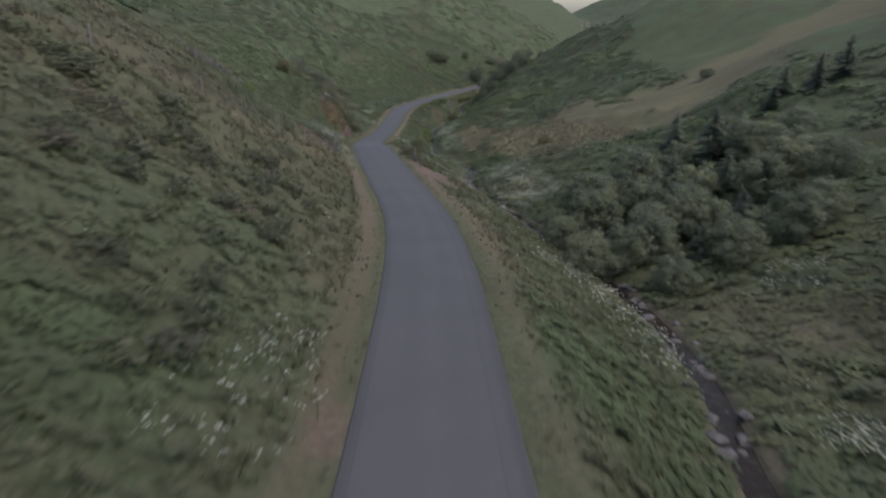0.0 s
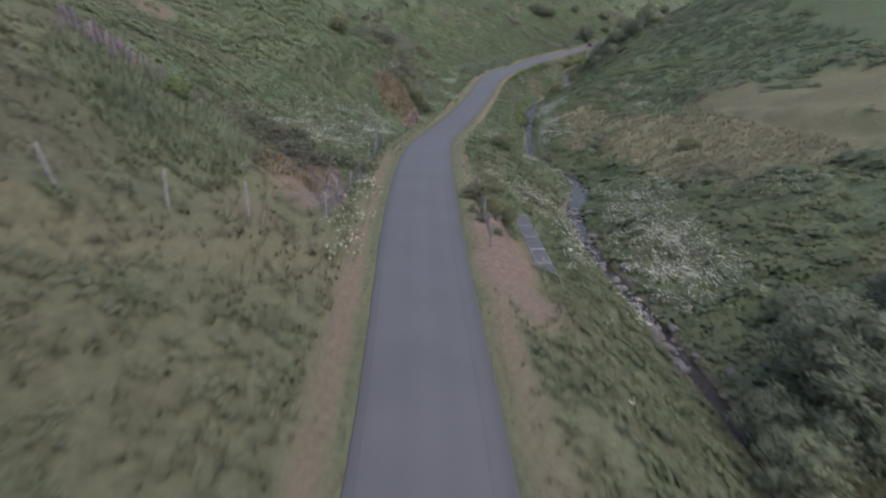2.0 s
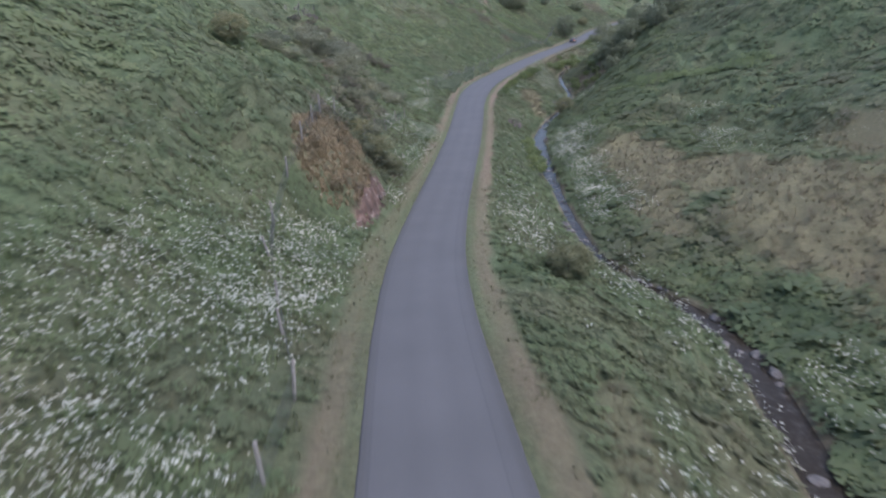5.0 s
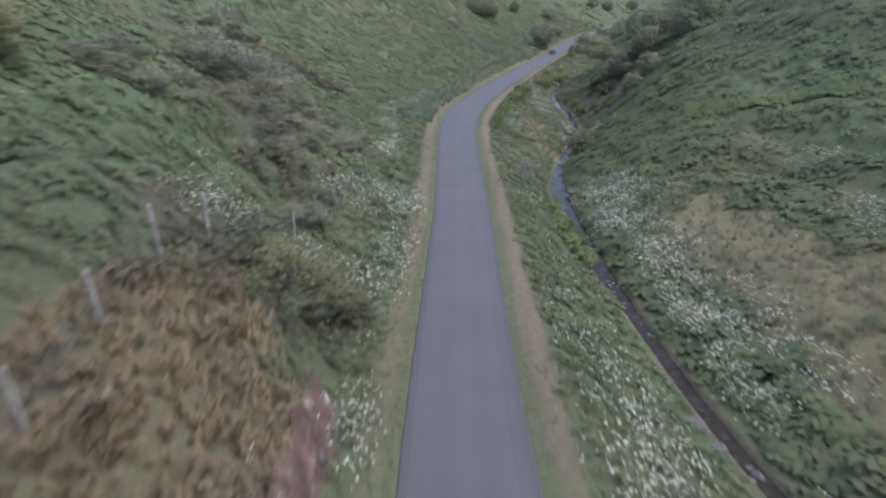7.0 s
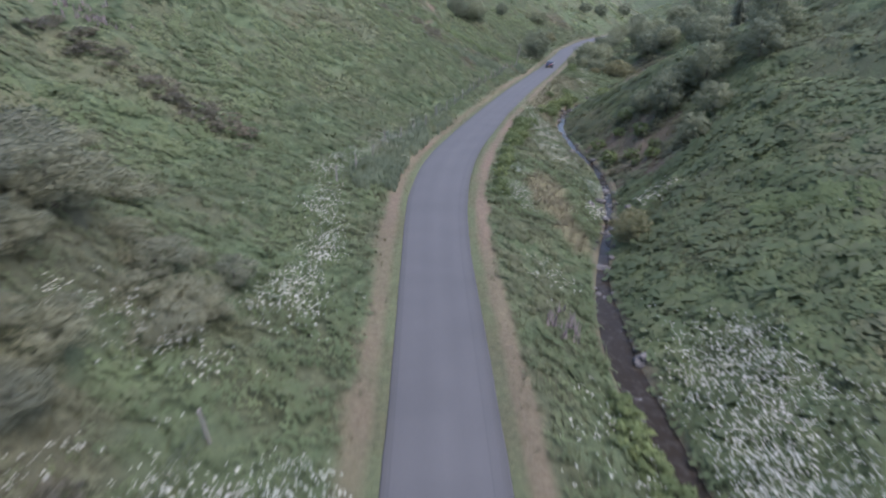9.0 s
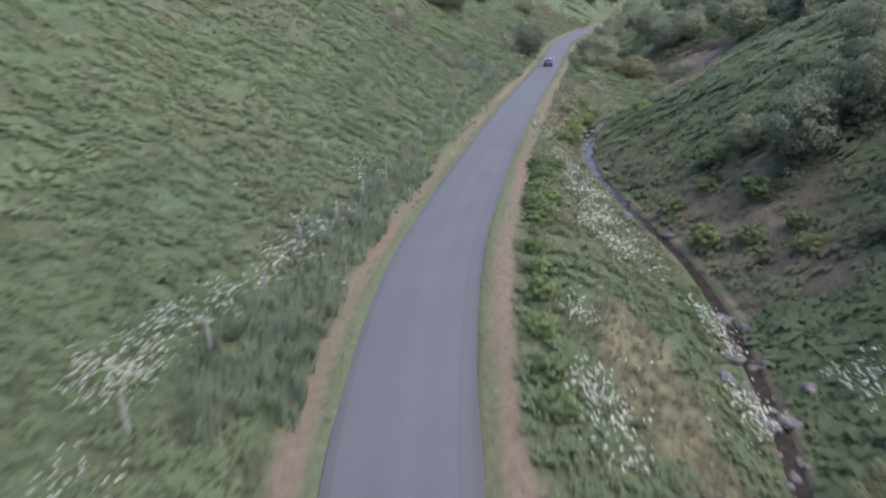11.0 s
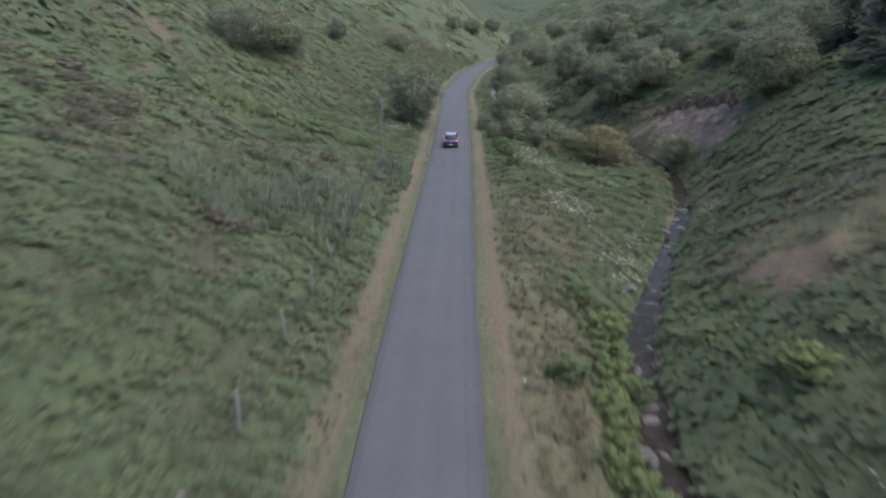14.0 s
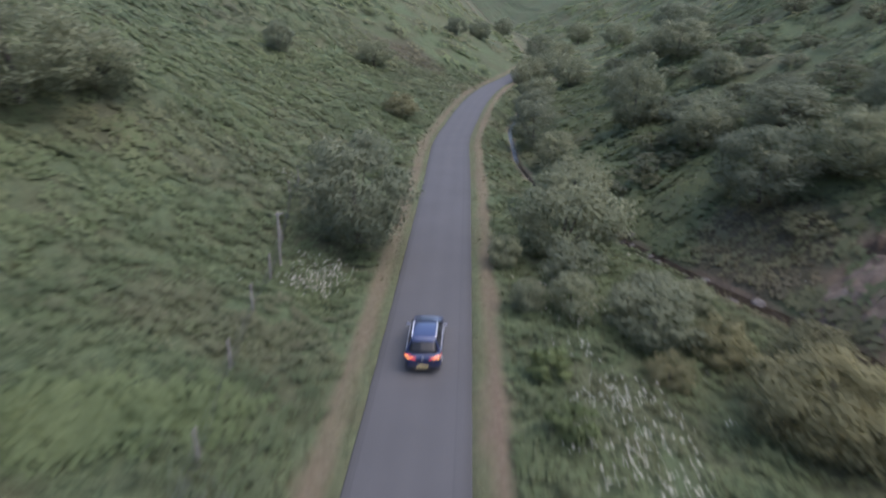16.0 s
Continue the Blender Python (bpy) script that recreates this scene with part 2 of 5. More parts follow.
# ---- the lie of the land ----
ROAD_X = spline([(-60, 1), (0, 0), (12, 0), (30, -0.2), (43, -1.1), (52, -2.8), (60, -4.5), (70, -6.5), (82, -8.6), (93, -10.3), (105, -12.1), (116, -13.1),
                 (130, -13.2), (146, -12.7), (160, -12.2), (172, -12), (186, -11.9), (198, -11.5), (210, -10), (218, -8.2), (225, -6.2), (240, -1.8), (263, 5.6), (285, 12.9), (310, 21.4),
                 (333, 29), (349, 34.3), (364, 39), (388, 49.7), (402, 56.5), (415, 64), (430, 75), (450, 88), (480, 104), (577, 138), (760, 178), (1200, 280)], 4)
ROAD_Z = spline([(-60, 24), (0, 19.2), (24, 16.6), (48, 14.6), (72, 13.3), (88, 11.8), (100, 9.6), (116, 6.6), (130, 4.8), (144, 3.6), (168, 2.5), (192, 1.9), (216, 1.0), (240, 0.3), (264, -0.4),
                 (287, -1.4), (311, -2.3), (335, -2.8), (359, -3.1), (415, -3.6), (577, -4), (750, -2), (1000, 20), (1400, 42)], 8)
STREAM_X = spline([(-60, 10), (0, 11), (19, 13), (28, 15.2), (38, 15.5), (52, 13.8), (67, 10.9), (75, 9.4), (84, 7.3), (94, 6.0), (99, 5.8), (107, 6.7), (113, 7.4), (118, 6.2), (122, 4.0), (126, 2.0), (130, 0.9), (136, 0.3), (142, 0.0), (150, -0.3),
                   (165, -0.7), (178, -0.3), (188, 1.3), (195, 3.5), (203, 6.5), (212, 8.8), (220, 10), (231, 9.6), (245, 10.4), (256, 13.7), (267, 19), (274, 25.5), (281, 32), (288, 38.5),
                   (298, 45), (308, 48.6), (314, 48.4), (319, 46.9), (325, 46.0), (335, 45), (345, 44), (360, 47), (380, 54), (402, 66), (415, 74), (450, 98), (480, 114), (577, 149), (760, 190), (1200, 292)], 2)
STREAM_Z = spline([(-60, 19), (0, 13.6), (40, 9), (83, 4.8), (112, 2), (140, -0.6), (168, -1.8), (190, -2.4), (230, -2.7), (256, -3.0), (300, -4.6), (340, -5.4), (415, -6), (577, -7), (750, -6), (1000, 16), (1400, 38)], 6)
HALF = spline([(0, 2.6), (90, 2.63), (130, 2.5), (190, 2.45), (205, 3.0), (218, 2.92), (240, 2.57), (500, 2.55)], 6)

# heights over the road at set distances from its left edge, and over the stream at set distances from its right bank, station by station
LEFT_U, LEFT = (4, 8, 14, 24, 45), {
    -20: (1.5, 4, 8, 14, 27), 25: (1.6, 4.3, 8, 14, 27), 45: (1.8, 4.6, 9.2, 15.8, 28), 62: (2.8, 5.6, 10.8, 16.5, 28), 72: (2.4, 4.8, 8.8, 14.5, 27), 85: (0.2, 0.5, 4, 12, 25), 100: (0.5, 1.3, 4.2, 11, 23), 112: (1.2, 4.2, 9.2, 14.5, 27), 124: (1.0, 4.2, 12.4, 17.4, 29), 135: (1.2, 5, 12, 18, 29), 150: (0.9, 4, 11.5, 17, 29), 168: (0.9, 2.8, 8.5, 15, 28), 188: (0.1, 0.4, 2.2, 7, 19), 202: (0.5, 1.5, 4, 9, 21),
    230: (0.5, 1.5, 4, 8.5, 20), 262: (1.4, 4.2, 9, 14, 25), 300: (0.7, 2, 4.5, 9.5, 21), 340: (0.7, 2, 5, 11, 25), 400: (1, 2.2, 4.5, 8, 16), 500: (1, 3, 6, 12, 26)}
RIGHT_V, RIGHT = (3, 8, 15, 25, 45), {
    0: (0.6, 1.5, 4, 8, 18), 60: (0.5, 1.5, 4, 9, 18), 100: (0.6, 2.5, 5.3, 8, 16), 138: (0.5, 1.8, 4, 8.2, 15.5), 163: (0.6, 2.2, 3.4, 5.2, 14), 177: (0.7, 3, 4.8, 7, 15), 191: (0.9, 3.6, 7.4, 11.5, 22), 213: (1.8, 6.6, 13, 18.5, 29), 225: (2.0, 7, 13.8, 19, 30),
    257: (0.9, 3.6, 7.5, 12, 22), 280: (1, 4, 8, 13, 24), 296: (2.0, 7.6, 13, 18, 28), 310: (2.4, 7.2, 11.4, 16, 26), 330: (1.8, 5.6, 9.8, 13.5, 23), 352: (0.5, 1.6, 4, 7, 13), 400: (0.7, 2, 4, 8, 16)}


def table(rows, cols, tail):
    lines = [spline([(y, r[k]) for y, r in rows.items()], 7) for k in range(len(cols))]

    def height(y, u):
        h = np.zeros_like(u)
        last_u, last_h = 0.0, np.zeros_like(u)
        for c, line in zip(cols, lines):
            v = line(y)
            h = np.where((u > last_u) & (u <= c), last_h + (v - last_h) * (u - last_u) / (c - last_u), h)
            last_u, last_h = c, v
        far = np.maximum(u - last_u, 0)
        return np.where(u > last_u, last_h + tail * far / (1 + far / 420.0), h)

    return height


LEFT_H, RIGHT_H = table(LEFT, LEFT_U, 0.52), table(RIGHT, RIGHT_V, 0.5)
SHOULDER, BED = 1.1, 0.85
GABION_A, GABION_B = (2.38, 71.3), (-0.15, 84.0)
WET = spline([(-60, 0.7), (0, 0.75), (60, 0.55), (92, 0.55), (98, 1.05), (116, 1.05), (124, 0.5), (150, 0.5), (162, 1.0), (182, 1.0), (190, 0.5), (205, 0.42), (245, 0.45), (252, 0.8), (258, 0.98), (272, 1.02), (282, 0.95), (300, 0.85), (326, 0.8), (335, 0.6), (345, 0.3), (400, 0.35)], 2)


def canopy(x, y):
    """Rounded clumps of low growth, two strides across."""
    a = 1 - np.abs(2 * value_noise(x, y, 2.1) - 1)
    return 0.62 * a * a * (0.35 + 0.9 * value_noise(x + 11, y, 8.0))


def ground_z(x, y):
    """Height of the land at a place, without road surface and water."""
    x, y = np.broadcast_arrays(np.asarray(x, float), np.asarray(y, float))
    xr, zr, xs, zs, half = ROAD_X(y), ROAD_Z(y), STREAM_X(y), STREAM_Z(y), HALF(y)
    u = xr - half - x
    v = x - xs - BED
    edge = xr + half + SHOULDER
    f = np.clip((x - edge) / np.maximum(xs - BED - edge, 0.5), 0, 1)
    f = 0.55 * f + 0.45 * f * f * (3 - 2 * f)
    between = zr + (zs + 0.25 - zr) * f
    z = np.where(u > 0, zr + LEFT_H(y, np.maximum(u - SHOULDER * 0.5, 0)), np.where(v > 0, zs + 0.25 + RIGHT_H(y, np.maximum(v, 0)), between))
    reach = WET(y) * 1.32
    z = np.where(np.abs(x - xs) < BED + 0.4, np.minimum(z, zs + 0.3 - 0.75 * (1 - np.clip((x - xs) / reach, -1, 1) ** 2)), z)
    # humps and hollows that fade out at the road and at the water
    calm = np.minimum(step(0.6, 5, np.maximum(u, x - edge + 0.5)), step(0.2, 3, np.abs(x - xs) - BED))
    away = step(10, 60, np.maximum(u, v))
    z = z + calm * (canopy(x, y) * step(70, 30, np.maximum(u, v)) + (value_noise(x, y, 2.3) - 0.5) * 0.55 + (value_noise(x, y, 6.5) - 0.5) * 1.3 * (0.5 + 0.5 * away) + (value_noise(x + 40, y, 19) - 0.5) * (1.0 + 5 * away) + (value_noise(x, y, 70) - 0.5) * 14 * step(30, 120, np.maximum(u, v)))
    far_off = step(9, 26, np.maximum(u, v)) * step(160, 90, np.maximum(u, v))
    z = z + far_off * 1.5 * (np.abs(2 * value_noise(x * 0.9 + y * 0.45, (y - x * 0.4) * 0.22, 7.0) - 1) - 0.4)
    z = z + lumps(x, y)
    # the verge filled up level with the gabion baskets
    (ax, ay), (bx, by) = GABION_A, GABION_B
    beside = x - ax - (y - ay) / (by - ay) * (bx - ax)
    fill = step(-3.4, -0.5, beside) * step(70.2, 71.4, y) * step(85.2, 83.9, y) * (beside < -0.15)
    return z + (9.2 - 0.047 * (y - ay) - z) * fill


# rock outcrop beside the road and bare scars in the far bank: place, half sizes, height
def hump(x, y, cx, cy, rx, ry, h, sharp=2.0):
    d = np.sqrt(((x - cx) / rx) ** 2 + ((y - cy) / ry) ** 2)
    return h * np.clip(1 - d**sharp, 0, 1)


def lumps(x, y):
    return hump(x, y, -23.6, 129.0, 5.5, 13.0, 4.6, 3.2) + hump(x, y, 1.5, 77.5, 3.6, 11.0, -1.95, 2.5)


# patches: x, y, half sizes, strength
DRY = [(-13, 48, 9, 11, 0.55), (-11, 58, 6, 8, 0.62), (-9, 47, 4, 8, 0.5), (-5.3, 36, 2.2, 13, 0.7), (27, 112, 12, 17, 0.95), (42, 107, 11, 11, 0.9), (32, 141, 7, 8, 0.9), (34, 127, 15, 15, 0.95), (52, 126, 18, 18, 1.0), (75, 136, 22, 14, 1.0), (95, 141, 22, 14, 1.0),
       (10.4, 153, 5.2, 16, 1.0), (20, 131, 8, 13, 0.95), (16, 143, 6, 9, 0.95), (15, 143, 5, 8, 0.8), (0.1, 204, 2.7, 7.5, 1.0), (0.8, 197.5, 1.8, 4, 0.9), (20, 125, 8, 12, 1.0), (30, 119, 14, 13, 1.0), (15, 128, 5, 8, 0.9), (30, 267, 6, 6, 0.8), (8.4, 255, 2.2, 10, 0.8), (2, 95, 4, 8, 0.4), (-3.6, 92, 1.6, 10, 0.7), (1.2, 61, 2.4, 5, 0.9), (3, 46, 2.4, 10, 0.55), (4.5, 34, 2, 8, 0.3), (21, 33, 7, 7, 0.5), (27, 74, 4, 5, 0.6),
       (-21.3, 126, 2.6, 6, 0.95), (11.3, 265, 2.4, 10, 0.85), (15.5, 279, 2.4, 10, 0.6), (20, 293, 2.0, 9, 0.5), (34, 270, 4, 4, 0.6), (-13.6, 87, 1.2, 8, 0.7), (27, 74, 5, 4, 0.5), (-25, 160, 2.5, 4, 0.4), (-40, 205, 9, 7, 0.35), (-38, 169, 7, 5, 0.5), (9.3, 140, 2.6, 7, 0.85), (11, 159, 3.4, 7, 0.9), (-0.2, 64.5, 2.6, 5, 0.95), (15, 219, 4.2, 11, 0.5), (7.8, 136, 2.6, 7, 0.95), (13, 146, 4, 9, 0.9), (7.4, 150, 1.6, 8, 0.85), (13, 271, 4.5, 9, 0.62), (18.6, 281, 4.0, 8, 0.6), (24, 286, 4, 4, 0.45), (-14.8, 67.6, 1.7, 2.4, 1.0), (-21.4, 126, 2.2, 6, 1.0), (-13.5, 59.5, 2.4, 2.2, 0.9)]
BARE = [(-1.3, 73, 2.7, 5.5, 1.0), (-0.4, 66, 2.3, 5.5, 1.0), (1.2, 61.0, 1.2, 2.4, 0.9), (-13.6, 66.4, 1.2, 2.0, 0.7), (-12.4, 64.3, 0.9, 1.4, 0.8), (-13, 60, 1.5, 1.2, 0.5), (-14.6, 75.5, 1.0, 1.4, 1.0), (-13.4, 73, 0.9, 1.7, 1.0), (-12.6, 70.6, 0.8, 1.7, 1.0), (-11.8, 68.2, 0.7, 1.7, 1.0), (-18.7, 126.5, 0.7, 6.5, 1.0), (53.4, 307.5, 3.9, 8.5, 1.0), (51.2, 299, 2.0, 3, 0.8), (-10, 318.3, 1.8, 2.4, 0.8), (42.1, 290.2, 1.6, 2.0, 0.5), (13, 228.5, 2.2, 3.5, 0.7), (16.1, 219, 2.2, 2.6, 0.6), (13.9, 211, 1.5, 1.6, 0.6), (18.8, 220.3, 1.6, 1.4, 0.5), (13.8, 231, 1.5, 2, 0.5), (12.2, 224.6, 1.0, 1.8, 0.6), (15.2, 222, 2.2, 4.5, 0.6), (13.8, 214, 1.8, 2.6, 0.5), (16.8, 226, 2.0, 2.6, 0.55), (26.8, 264.5, 2.6, 2.6, 0.7),
        (11.8, 229, 1.7, 1.8, 0.9), (21.5, 234.5, 2.0, 2.2, 0.6), (26.4, 264.5, 2.0, 1.5, 0.6), (19, 28, 2.0, 2.0, 0.4), (23, 31.5, 2, 2, 0.3), (15.2, 22.5, 1.2, 3, 0.4), (-3.3, 14.5, 0.9, 2, 0.8), (10, 213, 1.6, 2, 0.5), (-10.6, 307.3, 1.2, 1.6, 0.7), (-4.0, 295, 0.9, 1.2, 0.7), (-45, 104, 2.0, 3.0, 0.7)]
HEATH = [(-15.4, 70.5, 2.0, 4.5, 0.9), (17, 222, 5, 9, 0.4), (-9.5, 285, 3, 9, 0.6), (-28, 160, 6, 10, 0.5), (-21, 77.5, 4.5, 4.5, 0.6), (-15.5, 78.5, 2.5, 2.5, 0.5), (-22, 135, 3.6, 5, 0.9), (-20, 139.5, 2.2, 3, 0.9), (-25.6, 155, 2.6, 5, 0.45), (-30, 168, 5, 8, 0.5), (-22, 54, 7, 6, 0.5), (24, 28, 10, 14, 0.25), (-26, 20, 14, 20, 0.4), (-23, 88, 5, 8, 0.35), (2.2, 296.7, 3.0, 2.4, 0.7), (-3, 271, 2, 3, 0.7), (-5, 297, 5, 4, 0.5),
         (36, 272, 5, 4, 0.6), (50.5, 322, 5, 6, 0.9), (42, 304, 6, 6, 0.5), (-4.5, 123, 3, 5, 0.3), (12, 215, 4, 5, 0.5), (46.3, 421, 8, 8, 0.8), (-11, 315, 4, 4, 0.5), (-37, 170, 9, 7, 0.75), (-30, 162, 4, 5, 0.6), (-19, 71.5, 4, 2.2, 0.8), (4.0, 294.5, 6.5, 3.5, 0.5), (-41, 97, 7, 8, 0.5)]


# straw strips: from x, y to x, y, half width, strength
DRY_STRIPS = [(-30, 38, -24, 47, 1.5, 0.9), (-24, 47, -15, 50, 1.5, 1.0), (-15, 50, -9.5, 60, 1.7, 1.0), (3.3, 44, 4.2, 33, 1.1, 0.9), (4.2, 33, 8.8, 25, 0.9, 0.8), (-1.2, 58, 3.0, 45, 1.0, 0.8), (-14.5, 64, -12.6, 69, 1.6, 0.9)]
# lush growth that keeps the turf green: x, y, half sizes, strength
LUSH = [(7.5, 22, 4.2, 9, 1.0), (9.5, 15, 4, 6, 0.9), (-19.5, 64.5, 4.4, 5.5, 1.0), (-10, 10, 5, 6, 0.6), (20, 187, 6, 3, 1.0)]


def strips(rows, x, y, n, ragged):
    v = np.zeros_like(n)
    for x0, y0, x1, y1, r, k in rows:
        f = np.clip(((x - x0) * (x1 - x0) + (y - y0) * (y1 - y0)) / ((x1 - x0) ** 2 + (y1 - y0) ** 2), 0, 1)
        d = np.hypot(x - x0 - f * (x1 - x0), y - y0 - f * (y1 - y0)) / r + (n - 0.5) * ragged
        v = np.maximum(v, k * step(1.3, 0.6, d))
    return v


def patches(rows, x, y, n, ragged):
    v = np.zeros_like(n)
    for cx, cy, rx, ry, k in rows:
        d = np.sqrt(((x - cx) / rx) ** 2 + ((y - cy) / ry) ** 2) + (n - 0.5) * ragged
        v = np.maximum(v, k * step(1.15, 0.65, d))
    return v


# how bare the strip beside the road is, along its length
WORN_LEFT = spline([(0, 0.25), (30, 0.45), (45, 0.75), (78, 0.75), (92, 0.5), (105, 0.2), (135, 0.2), (150, 0.5), (185, 0.6), (205, 0.9), (225, 0.75), (245, 0.35), (270, 0.5), (300, 0.8), (330, 0.5)])
WORN_RIGHT = spline([(0, 0.1), (30, 0.2), (60, 0.7), (85, 0.45), (105, 0.5), (122, 0.6), (132, 0.5), (150, 0.9), (180, 0.7), (200, 0.9), (235, 0.9), (252, 0.6), (275, 0.8), (300, 0.9), (330, 0.6)])


def zones(x, y):
    """How withered, how bare and how heathery the turf is at a place, each 0..1."""
    xr, half, xs = ROAD_X(y), HALF(y), STREAM_X(y)
    n = 0.6 * value_noise(x, y, 3.1) + 0.4 * value_noise(x + 17, y, 1.1)
    dry = np.maximum(0.2 * step(0.62, 0.85, value_noise(x + 9, y, 11)), patches(DRY, x, y, n, 0.7))
    bare, heath = patches(BARE, x, y, n, 0.7), patches(HEATH, x, y, n, 0.8)
    heath = np.maximum(heath, 0.25 * step(0.62, 0.85, value_noise(x + 200, y, 14)))
    upper = step(85, 60, y)
    heath = np.maximum(heath, 0.16 * upper * (0.4 + n))
    dry = np.maximum(dry, (0.25 + 0.3 * step(xr - 3, xr - 6, x) * step(24, 36, y)) * upper * (0.35 + n))
    dry = np.maximum(dry, strips(DRY_STRIPS, x, y, n, 0.8))
    lush = patches(LUSH, x, y, n, 0.6)
    dry, heath = dry * (1 - 0.9 * lush), heath * (1 - lush)
    # the verge: a mown rim, then a worn strip, then longer grass
    off = np.abs(x - xr) - half
    worn = np.where(x < xr, WORN_LEFT(y) * (0.6 + 0.6 * value_noise(0 * y + 80, y, 7)), WORN_RIGHT(y) * (0.6 + 0.6 * value_noise(0 * y + 31, y, 7)))
    dry = np.maximum(dry, (0.3 + (0.1 + 0.3 * np.clip(worn, 0, 1)) * step(0.4, 0.9, off)) * step(2.1, 1.2, off + (n - 0.5) * 1.2))
    bare = np.maximum(bare, 0.95 * worn * step(0.72, 0.3, np.abs(off - 1.2) + 0.6 * (n - 0.5)))
    bare = np.maximum(bare, 0.55 * step(0.5, 0.0, np.abs(x - xs) - WET(y) + (n - 0.5)))
    return np.clip(dry, 0, 1), np.clip(bare, 0, 1), np.clip(heath, 0, 1)


def build_ground():
    ys = np.concatenate([np.arange(-60, -8, 2.0), np.arange(-8, 440, 0.75), np.arange(440, 700, 4.0), np.arange(700, 1500, 20.0)])
    left = np.concatenate([np.linspace(0, 30, 62), 30 + np.cumsum(np.linspace(0.6, 22, 46))])[::-1]
    right = np.concatenate([np.linspace(0.4, 30, 61), 30 + np.cumsum(np.linspace(0.6, 22, 46))])
    mid, bed = np.linspace(0, 1, 36), np.linspace(-1, 1, 13)
    xr, half, xs = ROAD_X(ys)[:, None], HALF(ys)[:, None], STREAM_X(ys)[:, None]
    cols = [xr - half + 0.12 - left[None], xr - half + 0.3 + 0 * xr, xr + half - 0.3 + 0 * xr]
    a, b = xr + half - 0.12, xs - BED - 0.4
    cols += [a + (b - a) * mid[None], xs + (BED + 0.38) * bed[None], xs + BED + 0.2 + right[None]]
    X = np.concatenate(cols, 1)
    Y = np.repeat(ys[:, None], X.shape[1], 1)
    Z = ground_z(X, Y)
    under = (np.abs(X - xr) < half - 0.2)
    Z = np.where(under, Z - 0.25, Z)
    r, c = X.shape
    idx = np.arange(r * c).reshape(r, c)
    F = np.stack([idx[:-1, :-1], idx[:-1, 1:], idx[1:, 1:], idx[1:, :-1]], -1).reshape(-1, 4)
    m = mesh_of("ground", np.stack([X, Y, Z], -1).reshape(-1, 3), F, GROUND, True)
    dry, bare, heath = zones(X, Y)
    attribute(m, "heath", heath.ravel())
    attribute(m, "dry", dry.ravel())
    attribute(m, "bare", bare.ravel())
    return tagged(new("ground", m), "green and straw-coloured valley sides with tussocks", "hillside", kind="structure")


def strip(name, xs, cols, ys, zf, mat, label, category, attr=None):
    X = xs(ys)[:, None] + cols(ys)
    Y = np.repeat(ys[:, None], X.shape[1], 1)
    Z = zf(X, Y)
    r, c = X.shape
    idx = np.arange(r * c).reshape(r, c)
    F = np.stack([idx[:-1, :-1], idx[:-1, 1:], idx[1:, 1:], idx[1:, :-1]], -1).reshape(-1, 4)
    m = mesh_of(name, np.stack([X, Y, Z], -1).reshape(-1, 3), F, mat, True)
    if attr is not None:
        attribute(m, "side", np.repeat(np.abs(attr)[None], r, 0).ravel())
        attribute(m, "lane", np.repeat(attr[None] * 0.5 + 0.5, r, 0).ravel())
    return tagged(new(name, m), label, category, kind="structure")


build_ground()
side = np.array([-1.0, -1.0, -0.97, -0.85, -0.6, -0.3, 0, 0.3, 0.6, 0.85, 0.97, 1.0, 1.0])
road_y = np.arange(-60, 452, 1.0)


def road_cols(ys):
    ragged = (value_noise(ys, 0 * ys, 1.1)[:, None] - 0.5) * 0.05 * (np.abs(side) > 0.9) * np.sign(side)
    return HALF(ys)[:, None] * side[None] + ragged


def road_z(X, Y):
    drop = np.repeat(np.where(np.arange(len(side)) % (len(side) - 1) == 0, 0.3, 0.0)[None], len(Y), 0)
    return ROAD_Z(Y) + 0.06 - 0.05 * ((X - ROAD_X(Y)) / 2.5) ** 2 - drop


strip("road", ROAD_X, road_cols, road_y, road_z, ASPHALT, "narrow grey asphalt lane without markings", "road", side)
stream_cols = np.linspace(-1, 1, 9)
strip("stream", STREAM_X, lambda ys: stream_cols[None] * (WET(ys)[:, None] * 1.1), np.arange(-60, 440, 0.4),
      lambda X, Y: STREAM_Z(Y) - 0.02 + 0.06 * (value_noise(X, Y, 0.7) - 0.5), WATER, "shallow dark stream with white riffles over stones", "stream")



# ---- plants ----
def slope_of(x, y, d=0.9):
    """How steeply the land rises towards x and towards y."""
    return (ground_z(x + d, y) - ground_z(x - d, y)) / (2 * d), (ground_z(x, y + d) - ground_z(x, y - d)) / (2 * d)


